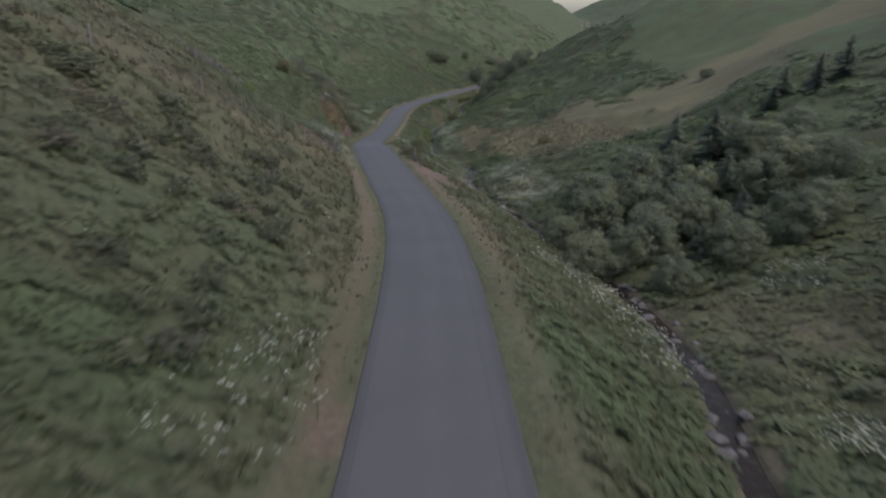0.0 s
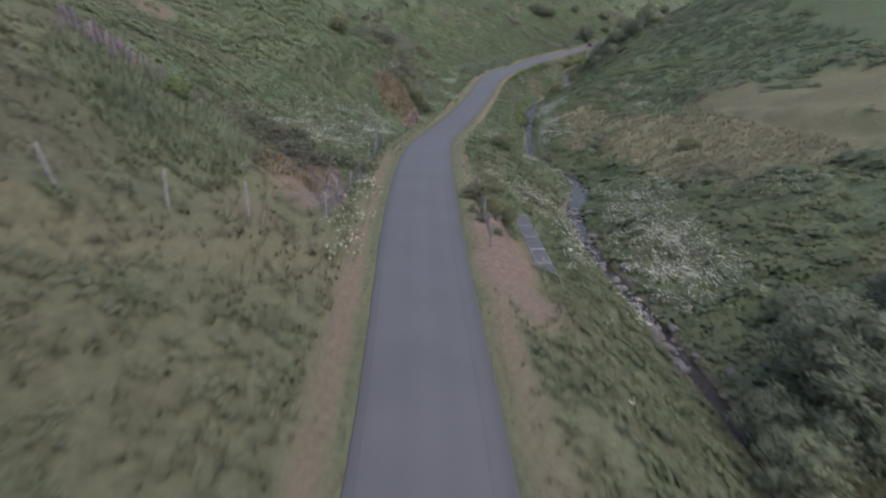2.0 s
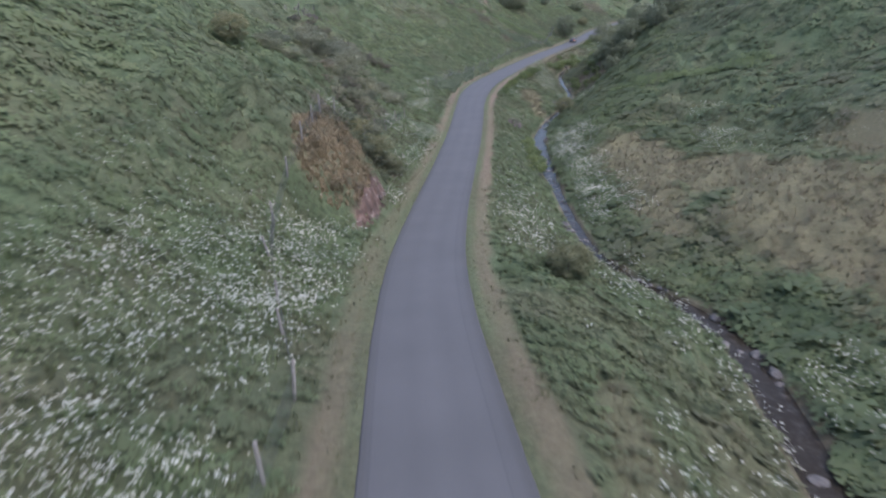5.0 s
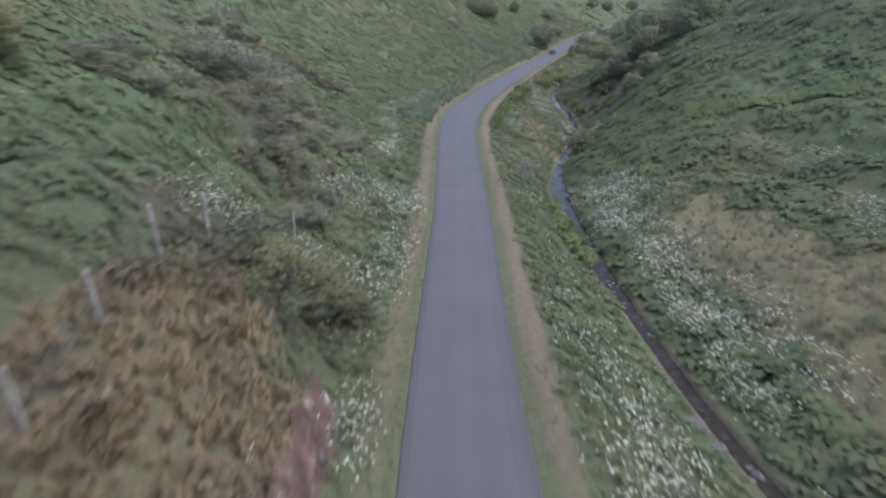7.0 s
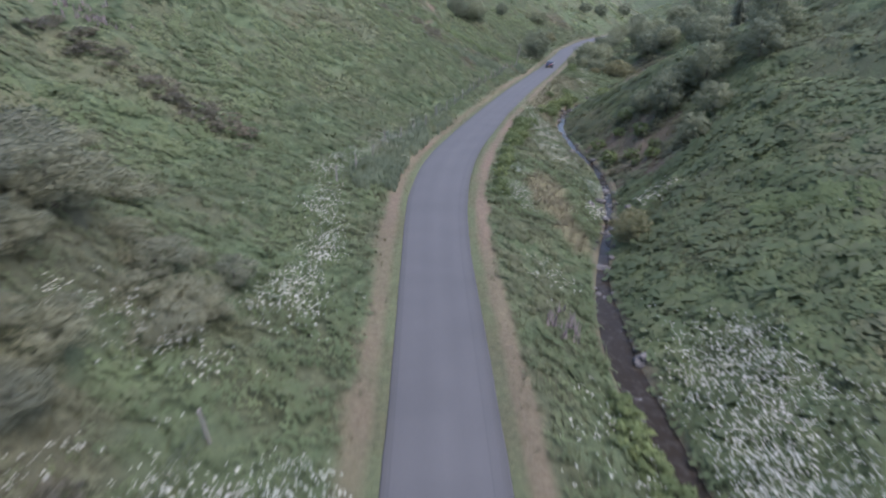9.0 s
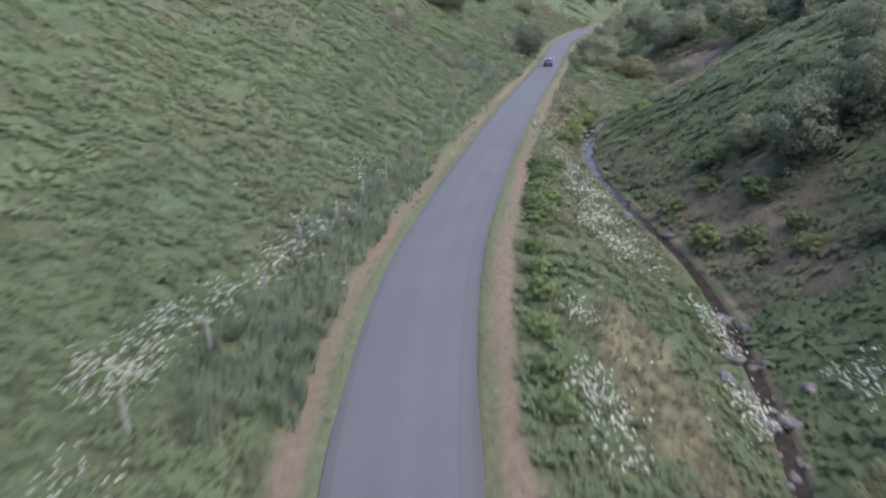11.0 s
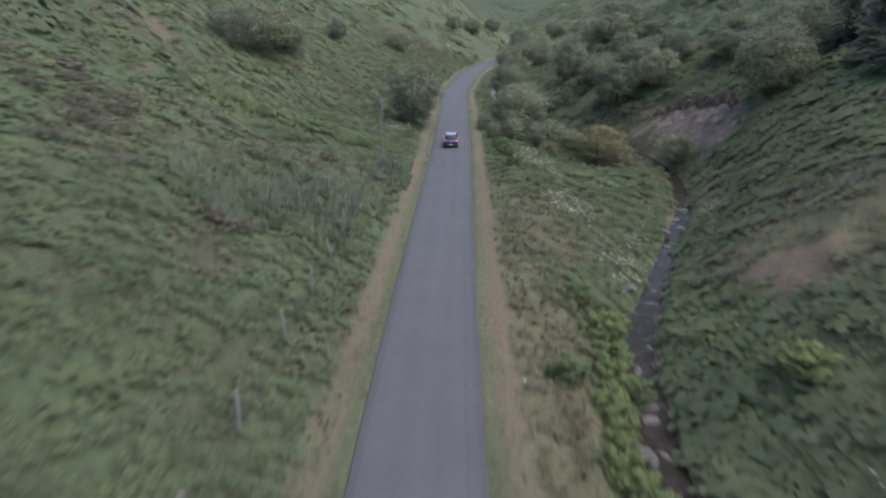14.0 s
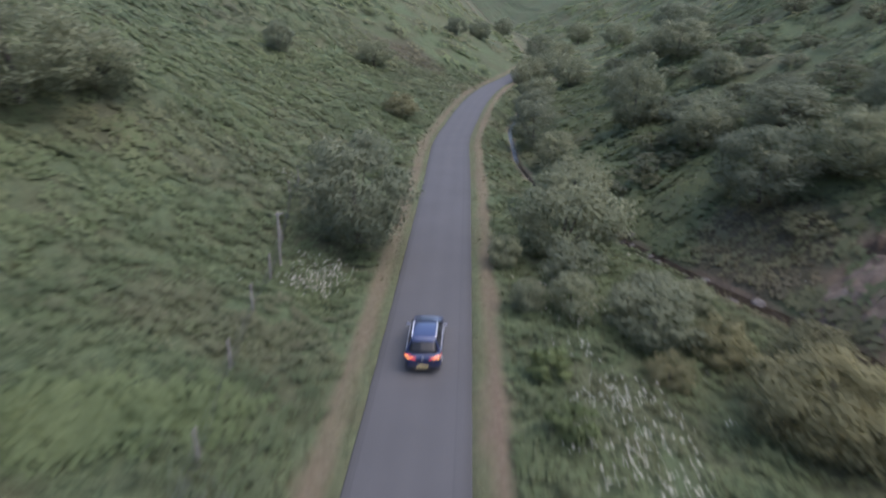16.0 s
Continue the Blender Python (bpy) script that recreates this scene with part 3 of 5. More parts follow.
def fronds(px, py, pz, size, count, rng, wide=0.27, rise=0.66, pairs=4, slope=(0.0, 0.0)):
    """Feathery arched fronds round each root, lying along the slope: an array of triangle corners."""
    n = len(px)
    a = (np.arange(count)[None] * (2 * np.pi / count) + rng.rand(n, 1) * 6.3 + rng.randn(n, count) * 0.35)
    L = size[:, None] * (0.7 + 0.5 * rng.rand(n, count))
    up = rise * (0.75 + 0.5 * rng.rand(n, count))
    out = np.stack([np.cos(a), np.sin(a)], -1)
    side = np.stack([-np.sin(a), np.cos(a)], -1)
    root = np.stack([px, py, pz], -1)[:, None]

    def at(t, s=0.0, dz=0.0):
        r = (L * t)[..., None] * out + (L * s)[..., None] * side
        z = L * (up * (1.75 * t - 1.15 * t * t) + dz) + slope[0] * r[..., 0] + slope[1] * r[..., 1]
        return np.concatenate([root[..., :2] + r, root[..., 2:] + z[..., None]], -1)

    tris = []
    for k in range(pairs):
        t0 = 0.2 + 0.76 * k / pairs
        w = wide * (1.0 - 0.75 * k / pairs)
        for s in (-1, 1):
            tris.append(np.stack([at(t0), at(t0 + 0.8 / pairs), at(t0 + 0.55 / pairs, s * w * (0.7 + 0.6 * rng.rand(n, count)), -0.06 + 0.09 * rng.randn(n, count))], -2))
    return np.stack(tris, 2).reshape(-1, 3, 3)


def blades(px, py, pz, size, count, rng, lean=0.45, wide=0.05):
    n = len(px)
    a, b = rng.rand(n, count) * 6.3, rng.rand(n, count) * 6.3
    h = size[:, None] * (0.6 + 0.6 * rng.rand(n, count))
    base = np.stack([px[:, None] + 0.16 * size[:, None] * np.cos(b), py[:, None] + 0.16 * size[:, None] * np.sin(b), np.repeat(pz[:, None] - 0.05, count, 1)], -1)
    w = wide * (0.6 + 0.8 * rng.rand(n, count))
    off = np.stack([-np.sin(a) * w, np.cos(a) * w, 0 * w], -1)
    tip = base + np.stack([np.cos(a) * h * lean * rng.rand(n, count), np.sin(a) * h * lean, h], -1)
    return np.stack([base - off, base + off, tip], -2).reshape(-1, 3, 3)


def stuff(name, tris, mat, label, category, dry=None, tone=None, up=None):
    """One joined object of loose triangles; dry and tone are given triangle by triangle."""
    tris = turned(tris, np.array([[0.0, 0.0, 1.0]]) if up is None else up)
    m = mesh_of(name, tris.reshape(-1, 3), np.arange(len(tris) * 3).reshape(-1, 3), mat)
    attribute(m, "dry", np.repeat(dry, 3) if dry is not None else np.zeros(len(tris) * 3))
    attribute(m, "tone", np.repeat(tone, 3) if tone is not None else np.full(len(tris) * 3, 0.5))
    flat = np.cross(tris[:, 1] - tris[:, 0], tris[:, 2] - tris[:, 0])
    flat /= np.maximum(np.linalg.norm(flat, axis=1), 1e-9)[:, None]
    soft_normals(m, np.repeat(flat * 0.28 + (np.array([[0, 0, 1.0]]) if up is None else up), 3, 0))
    return tagged(new(name, m), label, category, kind="stuff")


def scatter(density, rng, y0=-6, y1=425, reach=(0.2, 38), which="lmr"):
    """Random places beside the road: l to its left, m between road and stream, r beyond the stream; density per square metre."""
    xs, ys = [], []
    for w in which:
        wide = 30 if w == "m" else reach[1] - reach[0]
        n = int(density * wide * (y1 - y0))
        y = y0 + rng.rand(n) * (y1 - y0)
        k = rng.rand(n)
        xr, half, xst = ROAD_X(y), HALF(y), STREAM_X(y)
        if w == "l":
            x = xr - half - reach[0] - k * wide
        elif w == "r":
            x = xst + BED + 0.2 + k * wide
        else:
            a, b = xr + half + reach[0], xst - BED - 0.1
            x = a + k * 30
            keep = x < b
            x, y = x[keep], y[keep]
        xs.append(x), ys.append(y)
    return np.concatenate(xs), np.concatenate(ys)


def off_road(x, y):
    return np.abs(x - ROAD_X(y)) - HALF(y)




def clear(x, y):
    """True away from the water and from the gabion baskets."""
    (ax, ay), (bx, by) = GABION_A, GABION_B
    f = np.clip((y - ay) / (by - ay), 0, 1)
    on = (np.abs(x - ax - f * (bx - ax)) < 0.95) & (y > ay - 0.6) & (y < by + 0.6)
    return (np.abs(x - STREAM_X(y)) > WET(y) + 0.1) & ~on


def build_bracken():
    rng = np.random.RandomState(11)
    for reach, dens, size, arms, which, y0, y1 in (((1.0, 16), 2.5, 0.58, 5, "lmr", 5, 335), ((16, 34), 1.35, 0.76, 5, "lr", 5, 425), ((1.0, 16), 1.3, 0.8, 5, "lmr", 335, 425), ((34, 90), 0.4, 1.3, 4, "lr", 5, 425), ((-1, 100), 0.04, 2.4, 5, "lmr", 425, 680)):
        x, y = scatter(dens, rng, y0, y1, reach=reach, which=which)
        dry, bare, heath = zones(x, y)
        keep = (rng.rand(len(x)) > dry * 1.12) & (rng.rand(len(x)) > bare * 1.1) & (rng.rand(len(x)) > heath * 0.45) & clear(x, y)
        near = off_road(x, y)
        keep &= near > 1.45 + 0.8 * rng.rand(len(x))
        x, y, dry, near, heath = x[keep], y[keep], dry[keep], near[keep], heath[keep]
        s = size * (0.65 + 0.5 * rng.rand(len(x))) * (0.78 + 0.44 * value_noise(x + 4, y, 1.5)) * (0.85 + 0.3 * value_noise(x, y, 5.0)) * (0.55 + 0.45 * step(0.8, 3.5, near)) * (1 - 0.3 * heath)
        gx, gy = slope_of(x, y)
        tr = fronds(x, y, ground_z(x, y) + 0.06, s, arms, rng, 0.36 if size < 0.7 else 0.43, 0.58 if size < 0.7 else 0.44, 3 if size < 0.7 else 2, (gx[:, None], gy[:, None]))
        withered = np.clip(0.08 + 0.5 * dry + 0.6 * heath + 0.3 * step(0.7, 0.85, value_noise(x + 300, y, 9)) + 0.08 * rng.randn(len(x)), 0, 0.9)
        tone = np.clip(0.25 * rng.rand(len(x)) + 0.5 * value_noise(x, y + 50, 1.3) + 0.5 * value_noise(x + 90, y, 3.5) - 0.15, 0, 1)
        stuff("bracken", tr, BRACKEN, "dense green bracken covering the valley sides", "bracken", np.repeat(withered, len(tr) // len(x)), np.repeat(tone, len(tr) // len(x)), np.repeat(np.stack([-0.8 * gx, -0.8 * gy, np.ones_like(gx)], -1), len(tr) // len(x), 0))


def build_grass():
    rng = np.random.RandomState(12)
    x, y = scatter(3.4, rng, reach=(0.05, 28))
    x2, y2 = scatter(7.0, rng, reach=(0.02, 2.4), which="l")
    x3, y3 = scatter(2.2, rng, reach=(0.02, 3.0), which="m")
    x, y = np.concatenate([x, x2, x3]), np.concatenate([y, y2, y3])
    dry, bare, heath = zones(x, y)
    near = off_road(x, y)
    keep = (rng.rand(len(x)) < 0.2 + 0.8 * np.maximum(dry, 0.6 * heath)) & (rng.rand(len(x)) > bare * 1.6) & clear(x, y)
    x, y, dry, near, heath = x[keep], y[keep], dry[keep], near[keep], heath[keep]
    s = (0.26 + 0.42 * rng.rand(len(x))) * (0.3 + 0.9 * step(0.4, 3.0, near))
    tr = blades(x, y, ground_z(x, y), s, 5, rng, 0.9, 0.04)
    straw = np.clip(np.maximum(np.maximum(dry * 0.95, heath * 0.7), 0.55 * step(2.4, 1.2, near)) * (0.4 + 0.6 * step(0.4, 1.0, near)) + 0.12 * rng.randn(len(x)), 0, 1)
    stuff("meadow_grass", tr, GRASS, "tall straw-coloured and green grass on the verges", "grass", np.repeat(straw, 5))


# patches of white umbels: x, y, half sizes, plants
FLOWERS_HILL = [(-5.6, 14.9, 1.8, 3.4, 14), (-5.2, 18.2, 1.2, 1.8, 9), (12.8, 35.2, 1.9, 7.1, 30), (9.8, 37.0, 2.6, 3.6, 32), (13.5, 31.7, 1.7, 5.5, 20), (25.5, 39.2, 2.3, 2.2, 35), (18.2, 20.3, 1.2, 2.3, 30), (-26.1, 113.0, 7, 5.8, 10), (-22.5, 99.5, 5.4, 8.7, 130), (-20.4, 112.1, 4.5, 8.0, 16),
                (-21.2, 89.4, 2.1, 3.0, 40), (-25.3, 85.6, 3.0, 1.8, 25), (-28.8, 97.3, 1.6, 2.4, 12), (-12.1, 76.0, 0.4, 1.9, 12), (-24.2, 143.9, 3.2, 1.3, 30), (-17.2, 130.8, 0.9, 3.5, 25)]
FLOWERS_UPPER = [(5.4, 167.7, 3.0, 9, 40), (-3.6, 160.0, 3.2, 12, 40), (2.1, 119.9, 2.6, 10, 70), (5.0, 108.2, 1.2, 7.6, 30), (-1.6, 91.5, 2.0, 7.6, 50), (2.9, 92.9, 2.2, 6.8, 40), (11.5, 104.9, 3.7, 5.1, 60), (11.6, 94.5, 3.4, 4.4, 70), (13.0, 87.3, 2.5, 3.9, 70), (21.0, 157.2, 4.0, 8, 30),
                 (27.7, 147.6, 6.4, 4.4, 25), (4.4, 86.6, 0.8, 4.8, 30), (5.0, 79.9, 0.8, 3.1, 25), (20.2, 116.9, 2.8, 2.3, 12), (4.0, 172.2, 3.2, 8, 70), (4.6, 158.0, 2.6, 3.7, 50), (5.0, 146.9, 3.0, 5.8, 90), (6.4, 138.4, 1.5, 2.5, 25)]
FLOWERS_MIDDLE = [(-19.8, 189, 0.9, 6, 30), (-20.4, 158.3, 4.1, 3.3, 60), (-17.0, 152.3, 1.5, 9.8, 70), (-6.1, 138.6, 2.1, 6.9, 34), (-4.6, 134.1, 1.8, 5.5, 36), (-6.9, 128.9, 1.7, 2.6, 20), (20.3, 156.9, 1.8, 3.3, 30), (21.7, 168.6, 2.7, 1.7, 15),
                  (-3.3, 185.4, 1.4, 2.7, 14), (-20.0, 174.6, 1.7, 2.8, 30), (-23.9, 166.7, 3.1, 1.1, 30), (-17.5, 160.3, 2.0, 2.7, 60), (-21.5, 156.9, 1.1, 1.1, 30), (4.7, 173.9, 3.0, 4.6, 90), (3.7, 166.0, 2.4, 3.3, 80), (-16.9, 215.9, 0.6, 1.5, 10)]
FLOWERS_LOWER = [(-14.0, 228.9, 1.8, 3.2, 17), (4.4, 225.0, 1.7, 9, 42), (5.3, 220.1, 2.1, 4.8, 34), (6.6, 209.9, 1.0, 2.7, 40), (4.9, 202.7, 1.0, 1.5, 30), (10.4, 202.6, 1.4, 1.9, 35), (-3.2, 200, 0.9, 2.6, 26), (-3.3, 202.0, 0.6, 1.1, 14),
                 (-2.3, 208.1, 0.6, 1.8, 12), (5.2, 241.4, 0.9, 10.6, 60), (5.5, 234.5, 1.5, 6.1, 55), (5.2, 228.7, 1.2, 3.6, 26), (24.0, 277.1, 1.8, 4.7, 8), (28.2, 301.0, 2.0, 6.4, 8), (29.0, 304.9, 2.0, 6.2, 10), (24.8, 286.1, 1.2, 3.0, 12)]
FLOWERS_FAR = [(22.3, 273.9, 1.2, 2.4, 16), (36.6, 283.1, 2.0, 2.4, 20), (17.2, 264.4, 0.5, 0.6, 6), (18.3, 323.8, 1.7, 1.5, 20), (17.8, 322.0, 1.6, 0.9, 30), (32.3, 316.4, 1.7, 2.1, 12), (30.2, 309.4, 1.1, 2.6, 9), (30.9, 305.3, 2.4, 3.3, 8), (17.5, 338.2, 0.7, 1.2, 6), (60, 421, 3.0, 2.0, 25), (28.9, 303.9, 1.7, 4.5, 8)]


FLOWERS_BAND = [(3.6, 171, 1.6, 4, 40), (3.6, 160, 1.7, 7, 90), (3.4, 148.5, 1.7, 7, 100), (2.5, 139, 1.1, 4, 36), (19.5, 156, 1.8, 4, 50), (22, 168.5, 2, 2, 25), (-21, 107, 2.4, 5, 80), (-19.6, 112.5, 1.2, 3, 30), (-21.6, 113.5, 1.2, 1.6, 16), (-22.8, 103, 3, 4, 70), (-18.2, 104, 1.4, 6, 70), (12.6, 98, 3.5, 6, 90), (11, 85, 3, 7, 110), (14.5, 80, 3, 5, 100), (12, 76, 2, 4, 60), (-11.3, 73, 0.6, 4, 12), (-9.9, 66.5, 0.5, 4, 12), (-9.2, 62, 0.5, 2.5, 7), (-23.4, 137.5, 1.0, 3.6, 45), (-21.7, 141.5, 1.2, 2.2, 30), (-18.8, 141, 1.2, 5, 40), (-22.0, 200.4, 0.8, 1, 12), (-22.5, 201.4, 0.7, 1.2, 10), (-21.7, 202.7, 0.8, 1, 12), (-21.0, 204.3, 0.7, 1.1, 12), (-20.0, 205.8, 0.6, 1.3, 11), (-19.3, 207.0, 0.5, 1.3, 10), (-18.2, 210.1, 0.5, 1.5, 11), (-17.3, 211.9, 0.5, 1.5, 11), (-16.7, 213.6, 0.5, 1.5, 11), (-15.6, 216.3, 0.5, 1.8, 10), (-14.7, 220.4, 0.4, 2, 7), (-13.8, 226.0, 0.4, 2.4, 4), (-14.4, 230.7, 0.4, 2, 4), (-20.7, 201.9, 0.7, 1, 9), (-5.2, 128.5, 1.6, 6, 20), (-5.4, 121.5, 1.8, 4.5, 26), (13.4, 81, 2.2, 4, 40), (15, 75.5, 2.2, 4, 30), (24, 91, 3, 2.5, 30), (8.4, 72, 1.0, 3, 22), (11, 99, 2.2, 4, 30), (-25, 109, 4.5, 6, 45), (-24.3, 97.3, 3, 5, 70), (-20.4, 90, 2.5, 4, 40), (-21, 86, 2.4, 2, 40),
                (-17.6, 89, 1.6, 4, 50), (-19.5, 114, 2.5, 6, 25), (-21.1, 193, 1.0, 4, 40), (-19.6, 184, 1.2, 3.5, 50), (-19.9, 177, 1.0, 3, 40), (24.8, 286.7, 1.2, 3, 30), (28.5, 302, 1.5, 5, 16), (3.9, 221, 1.4, 4, 40), (6, 174.5, 1.5, 3, 50), (1.7, 165.4, 1.2, 3, 40), (26.6, 277, 1.6, 2, 12), (6.6, 231.5, 0.8, 3, 22)]


def build_flowers():
    rng = np.random.RandomState(13)
    px, py = [], []
    for cx, cy, rx, ry, n in FLOWERS_HILL + FLOWERS_UPPER + FLOWERS_MIDDLE + FLOWERS_LOWER + FLOWERS_FAR + FLOWERS_BAND:
        k = int(n * 1.75)
        r, a = np.sqrt(rng.rand(k)) * 1.1, rng.rand(k) * 6.3
        px.append(cx + rx * r * np.cos(a) + 0.3 * rng.randn(k)), py.append(cy + ry * r * np.sin(a) + 0.3 * rng.randn(k))
    sx, sy = scatter(0.012, rng, reach=(1, 20))
    x, y = np.concatenate(px + [sx]), np.concatenate(py + [sy])
    keep = (off_road(x, y) > 0.8) & clear(x, y)
    x, y = x[keep], y[keep]
    z = ground_z(x, y)
    n = len(x)
    stems, petals = [], []
    for k in range(4):
        h = 0.5 + 0.38 * rng.rand(n)
        lx, ly = x + 0.32 * rng.randn(n), y + 0.32 * rng.randn(n)
        foot, head = np.stack([x, y, z], -1), np.stack([lx, ly, z + h], -1)
        w = np.array([0.012, 0.012, 0])
        stems.append(np.stack([foot - w, foot + w, head], -2))
        size = 0.024 + 0.034 * rng.rand(n) ** 2
        for j in range(4):
            a = rng.rand(n) * 6.3
            c = head + np.stack([np.cos(a), np.sin(a), 0.25 * rng.randn(n)], -1) * (size * 1.1)[:, None]
            t = [c + np.stack([np.cos(a + q), np.sin(a + q), 0.5 * rng.rand(n) - 0.1], -1) * size[:, None] for q in (0, 2.1, 4.2)]
            petals.append(np.stack(t, -2))
    stuff("flower_stems", np.concatenate(stems), BRACKEN, "thin green stems of the white umbels", "flower stems")
    stuff("white_umbels", np.concatenate(petals), PETAL, "creamy white wildflower heads among the bracken", "wildflowers")
    # rosebay patches
    rx, ry = [], []
    for cx, cy, r, k in ((-23.6, 65.8, 2.0, 70), (-4.2, 178, 1.2, 24), (-47, 214, 2.5, 50)):
        rx.append(cx + r * rng.randn(k) * 0.6), ry.append(cy + r * rng.randn(k) * 0.6)
    x, y = np.concatenate(rx), np.concatenate(ry)
    z = ground_z(x, y)
    tr = [blades(x, y, z + 0.5, 0.6 + 0.3 * rng.rand(len(x)), 4, rng, 0.25, 0.06)]
    stuff("rosebay_spikes", np.concatenate(tr), PINK, "pink willowherb spikes in the grass", "wildflowers")


# strips of fresh light green bracken: from x, y to x, y, half width
FRESH = [(13.5, 190, 24, 184, 1.3), (24, 184, 34, 180, 1.5), (-6, 308.5, -0.5, 306.2, 1.7), (-0.5, 306.2, 5.4, 307, 2.0), (5.4, 307, 13, 309.8, 2.0)]


def build_fresh():
    rng = np.random.RandomState(15)
    xs, ys = [], []
    for x0, y0, x1, y1, r in FRESH:
        k = int(13.0 * r * math.hypot(x1 - x0, y1 - y0))
        f = rng.rand(k)
        xs.append(x0 + (x1 - x0) * f + r * (rng.rand(k) + rng.rand(k) - 1)), ys.append(y0 + (y1 - y0) * f + r * (rng.rand(k) + rng.rand(k) - 1))
    x, y = np.concatenate(xs), np.concatenate(ys)
    gx, gy = slope_of(x, y)
    tr = fronds(x, y, ground_z(x, y) + 0.14, 0.5 + 0.25 * rng.rand(len(x)), 5, rng, 0.38, 0.66, 2, (gx[:, None], gy[:, None]))
    per = len(tr) // len(x)
    stuff("fresh_bracken", tr, BRIGHT, "fresh light green bracken in a strip along the slope", "bracken", tone=np.repeat(rng.rand(len(x)), per), up=np.repeat(np.stack([-0.8 * gx, -0.8 * gy, np.ones_like(gx)], -1), per, 0))


# stands of tall stems: x, y, half sizes, plants, height, kind
TALL = [(-19.5, 64.5, 4.3, 5.6, 900, 0.72, 0), (-17.0, 61, 2.6, 3.6, 240, 0.62, 0), (-15.8, 210, 1.6, 11, 420, 0.9, 1), (-13.2, 221, 1.3, 9, 300, 0.9, 1), (-18.0, 203, 1.6, 5, 200, 0.9, 1), (-9.6, 231, 1.4, 8, 200, 0.8, 1), (2.5, 284, 3.2, 6.5, 380, 0.9, 1), (-2.5, 280, 3.0, 5, 260, 0.85, 1), (6.5, 288, 2.6, 4.5, 220, 0.85, 1), (12.5, 300, 2.0, 6, 160, 0.8, 1), (12.5, 86, 3.6, 11, 900, 0.6, 0), (-21.3, 126, 2.4, 6.4, 900, 0.45, 2), (-14.8, 67.6, 1.5, 2.3, 130, 0.42, 2)]


def build_tall_stems():
    rng = np.random.RandomState(14)
    for kind, mat, label in ((0, LUSHGREEN, "tall lush green grass on the shelf above the lane"), (1, RUSH, "tall blue-green leafy stems beside the lane"), (2, WITHERED, "withered straw-coloured grass on the rocky knoll")):
        xs, ys, hs = [], [], []
        for cx, cy, rx, ry, k, h, which in TALL:
            if which == kind:
                r, a = np.sqrt(rng.rand(k)), rng.rand(k) * 6.3
                xs.append(cx + rx * r * np.cos(a)), ys.append(cy + ry * r * np.sin(a)), hs.append(np.full(k, h))
        x, y, h = np.concatenate(xs), np.concatenate(ys), np.concatenate(hs)
        keep = (off_road(x, y) > 1.3) & clear(x, y)
        x, y, h = x[keep], y[keep], h[keep] * (0.7 + 0.5 * rng.rand(keep.sum()))
        tr = blades(x, y, ground_z(x, y), h, 10, rng, 0.55, 0.055)
        stuff(("tall_grass", "tall_stems", "withered_grass")[kind], tr, mat, label, ("tall grass", "tall grass", "dry grass")[kind], tone=np.repeat(np.clip(value_noise(x, y, 1.6) * 0.7 + 0.3 * rng.rand(len(x)), 0, 1), 10))


def leaf_cloud(centres, radii, per, leaf, rng, flat=0.75):
    """Leaves on the outside of many small clumps, and the way that each faces."""
    c = np.repeat(np.asarray(centres), per, 0)
    r = np.repeat(np.asarray(radii), per)
    n = len(c)
    d = rng.randn(n, 3)
    d /= np.linalg.norm(d, axis=1)[:, None]
    p = c + d * (r * (0.55 + 0.55 * rng.rand(n)))[:, None] * np.array([1, 1, flat])
    u = rng.randn(n, 3)
    u -= 0.55 * (u * d).sum(1)[:, None] * d
    u /= np.linalg.norm(u, axis=1)[:, None]
    v = np.cross(d + 0.4 * rng.randn(n, 3), u)
    v /= np.linalg.norm(v, axis=1)[:, None]
    s = leaf * (0.7 + 0.6 * rng.rand(n))[:, None]
    return np.stack([p - 0.55 * s * u, p + 0.45 * s * v, p + 0.8 * s * u], -2), d


def tube(bm, points, radii, sides=7):
    rings = []
    pts = [Vector(p) for p in points]
    for i, (p, r) in enumerate(zip(pts, radii)):
        d = (pts[min(i + 1, len(pts) - 1)] - pts[max(i - 1, 0)]).normalized()
        q = d.to_track_quat("Z", "Y")
        rings.append([bm.verts.new(p + q @ Vector((r * math.cos(6.2832 * k / sides), r * math.sin(6.2832 * k / sides), 0))) for k in range(sides)])
    for a, b in zip(rings, rings[1:]):
        for k in range(sides):
            bm.faces.new((a[k], a[(k + 1) % sides], b[(k + 1) % sides], b[k]))
    bm.faces.new(rings[0][::-1])
    bm.faces.new(rings[-1])


def crown_mesh(name, tris, facing, mat, per=1):
    """Leaves in clumps of the given number, each clump with a tone of its own, shaded by the way that they face."""
    middle = tris.mean(1) - np.array([0, 0, 0.35])
    middle /= np.maximum(np.linalg.norm(middle, axis=1), 1e-6)[:, None]
    facing = 0.6 * facing + 0.5 * middle + np.array([0, 0, 0.45])
    tris = turned(tris, facing)
    m = mesh_of(name, tris.reshape(-1, 3), np.arange(len(tris) * 3).reshape(-1, 3), mat)
    attribute(m, "dry", np.zeros(len(tris) * 3))
    clump = np.arange(len(tris)) // per
    attribute(m, "tone", np.repeat(np.random.RandomState(len(tris)).rand(clump.max() + 1)[clump], 3))
    soft_normals(m, np.repeat(facing, 3, 0))
    return m


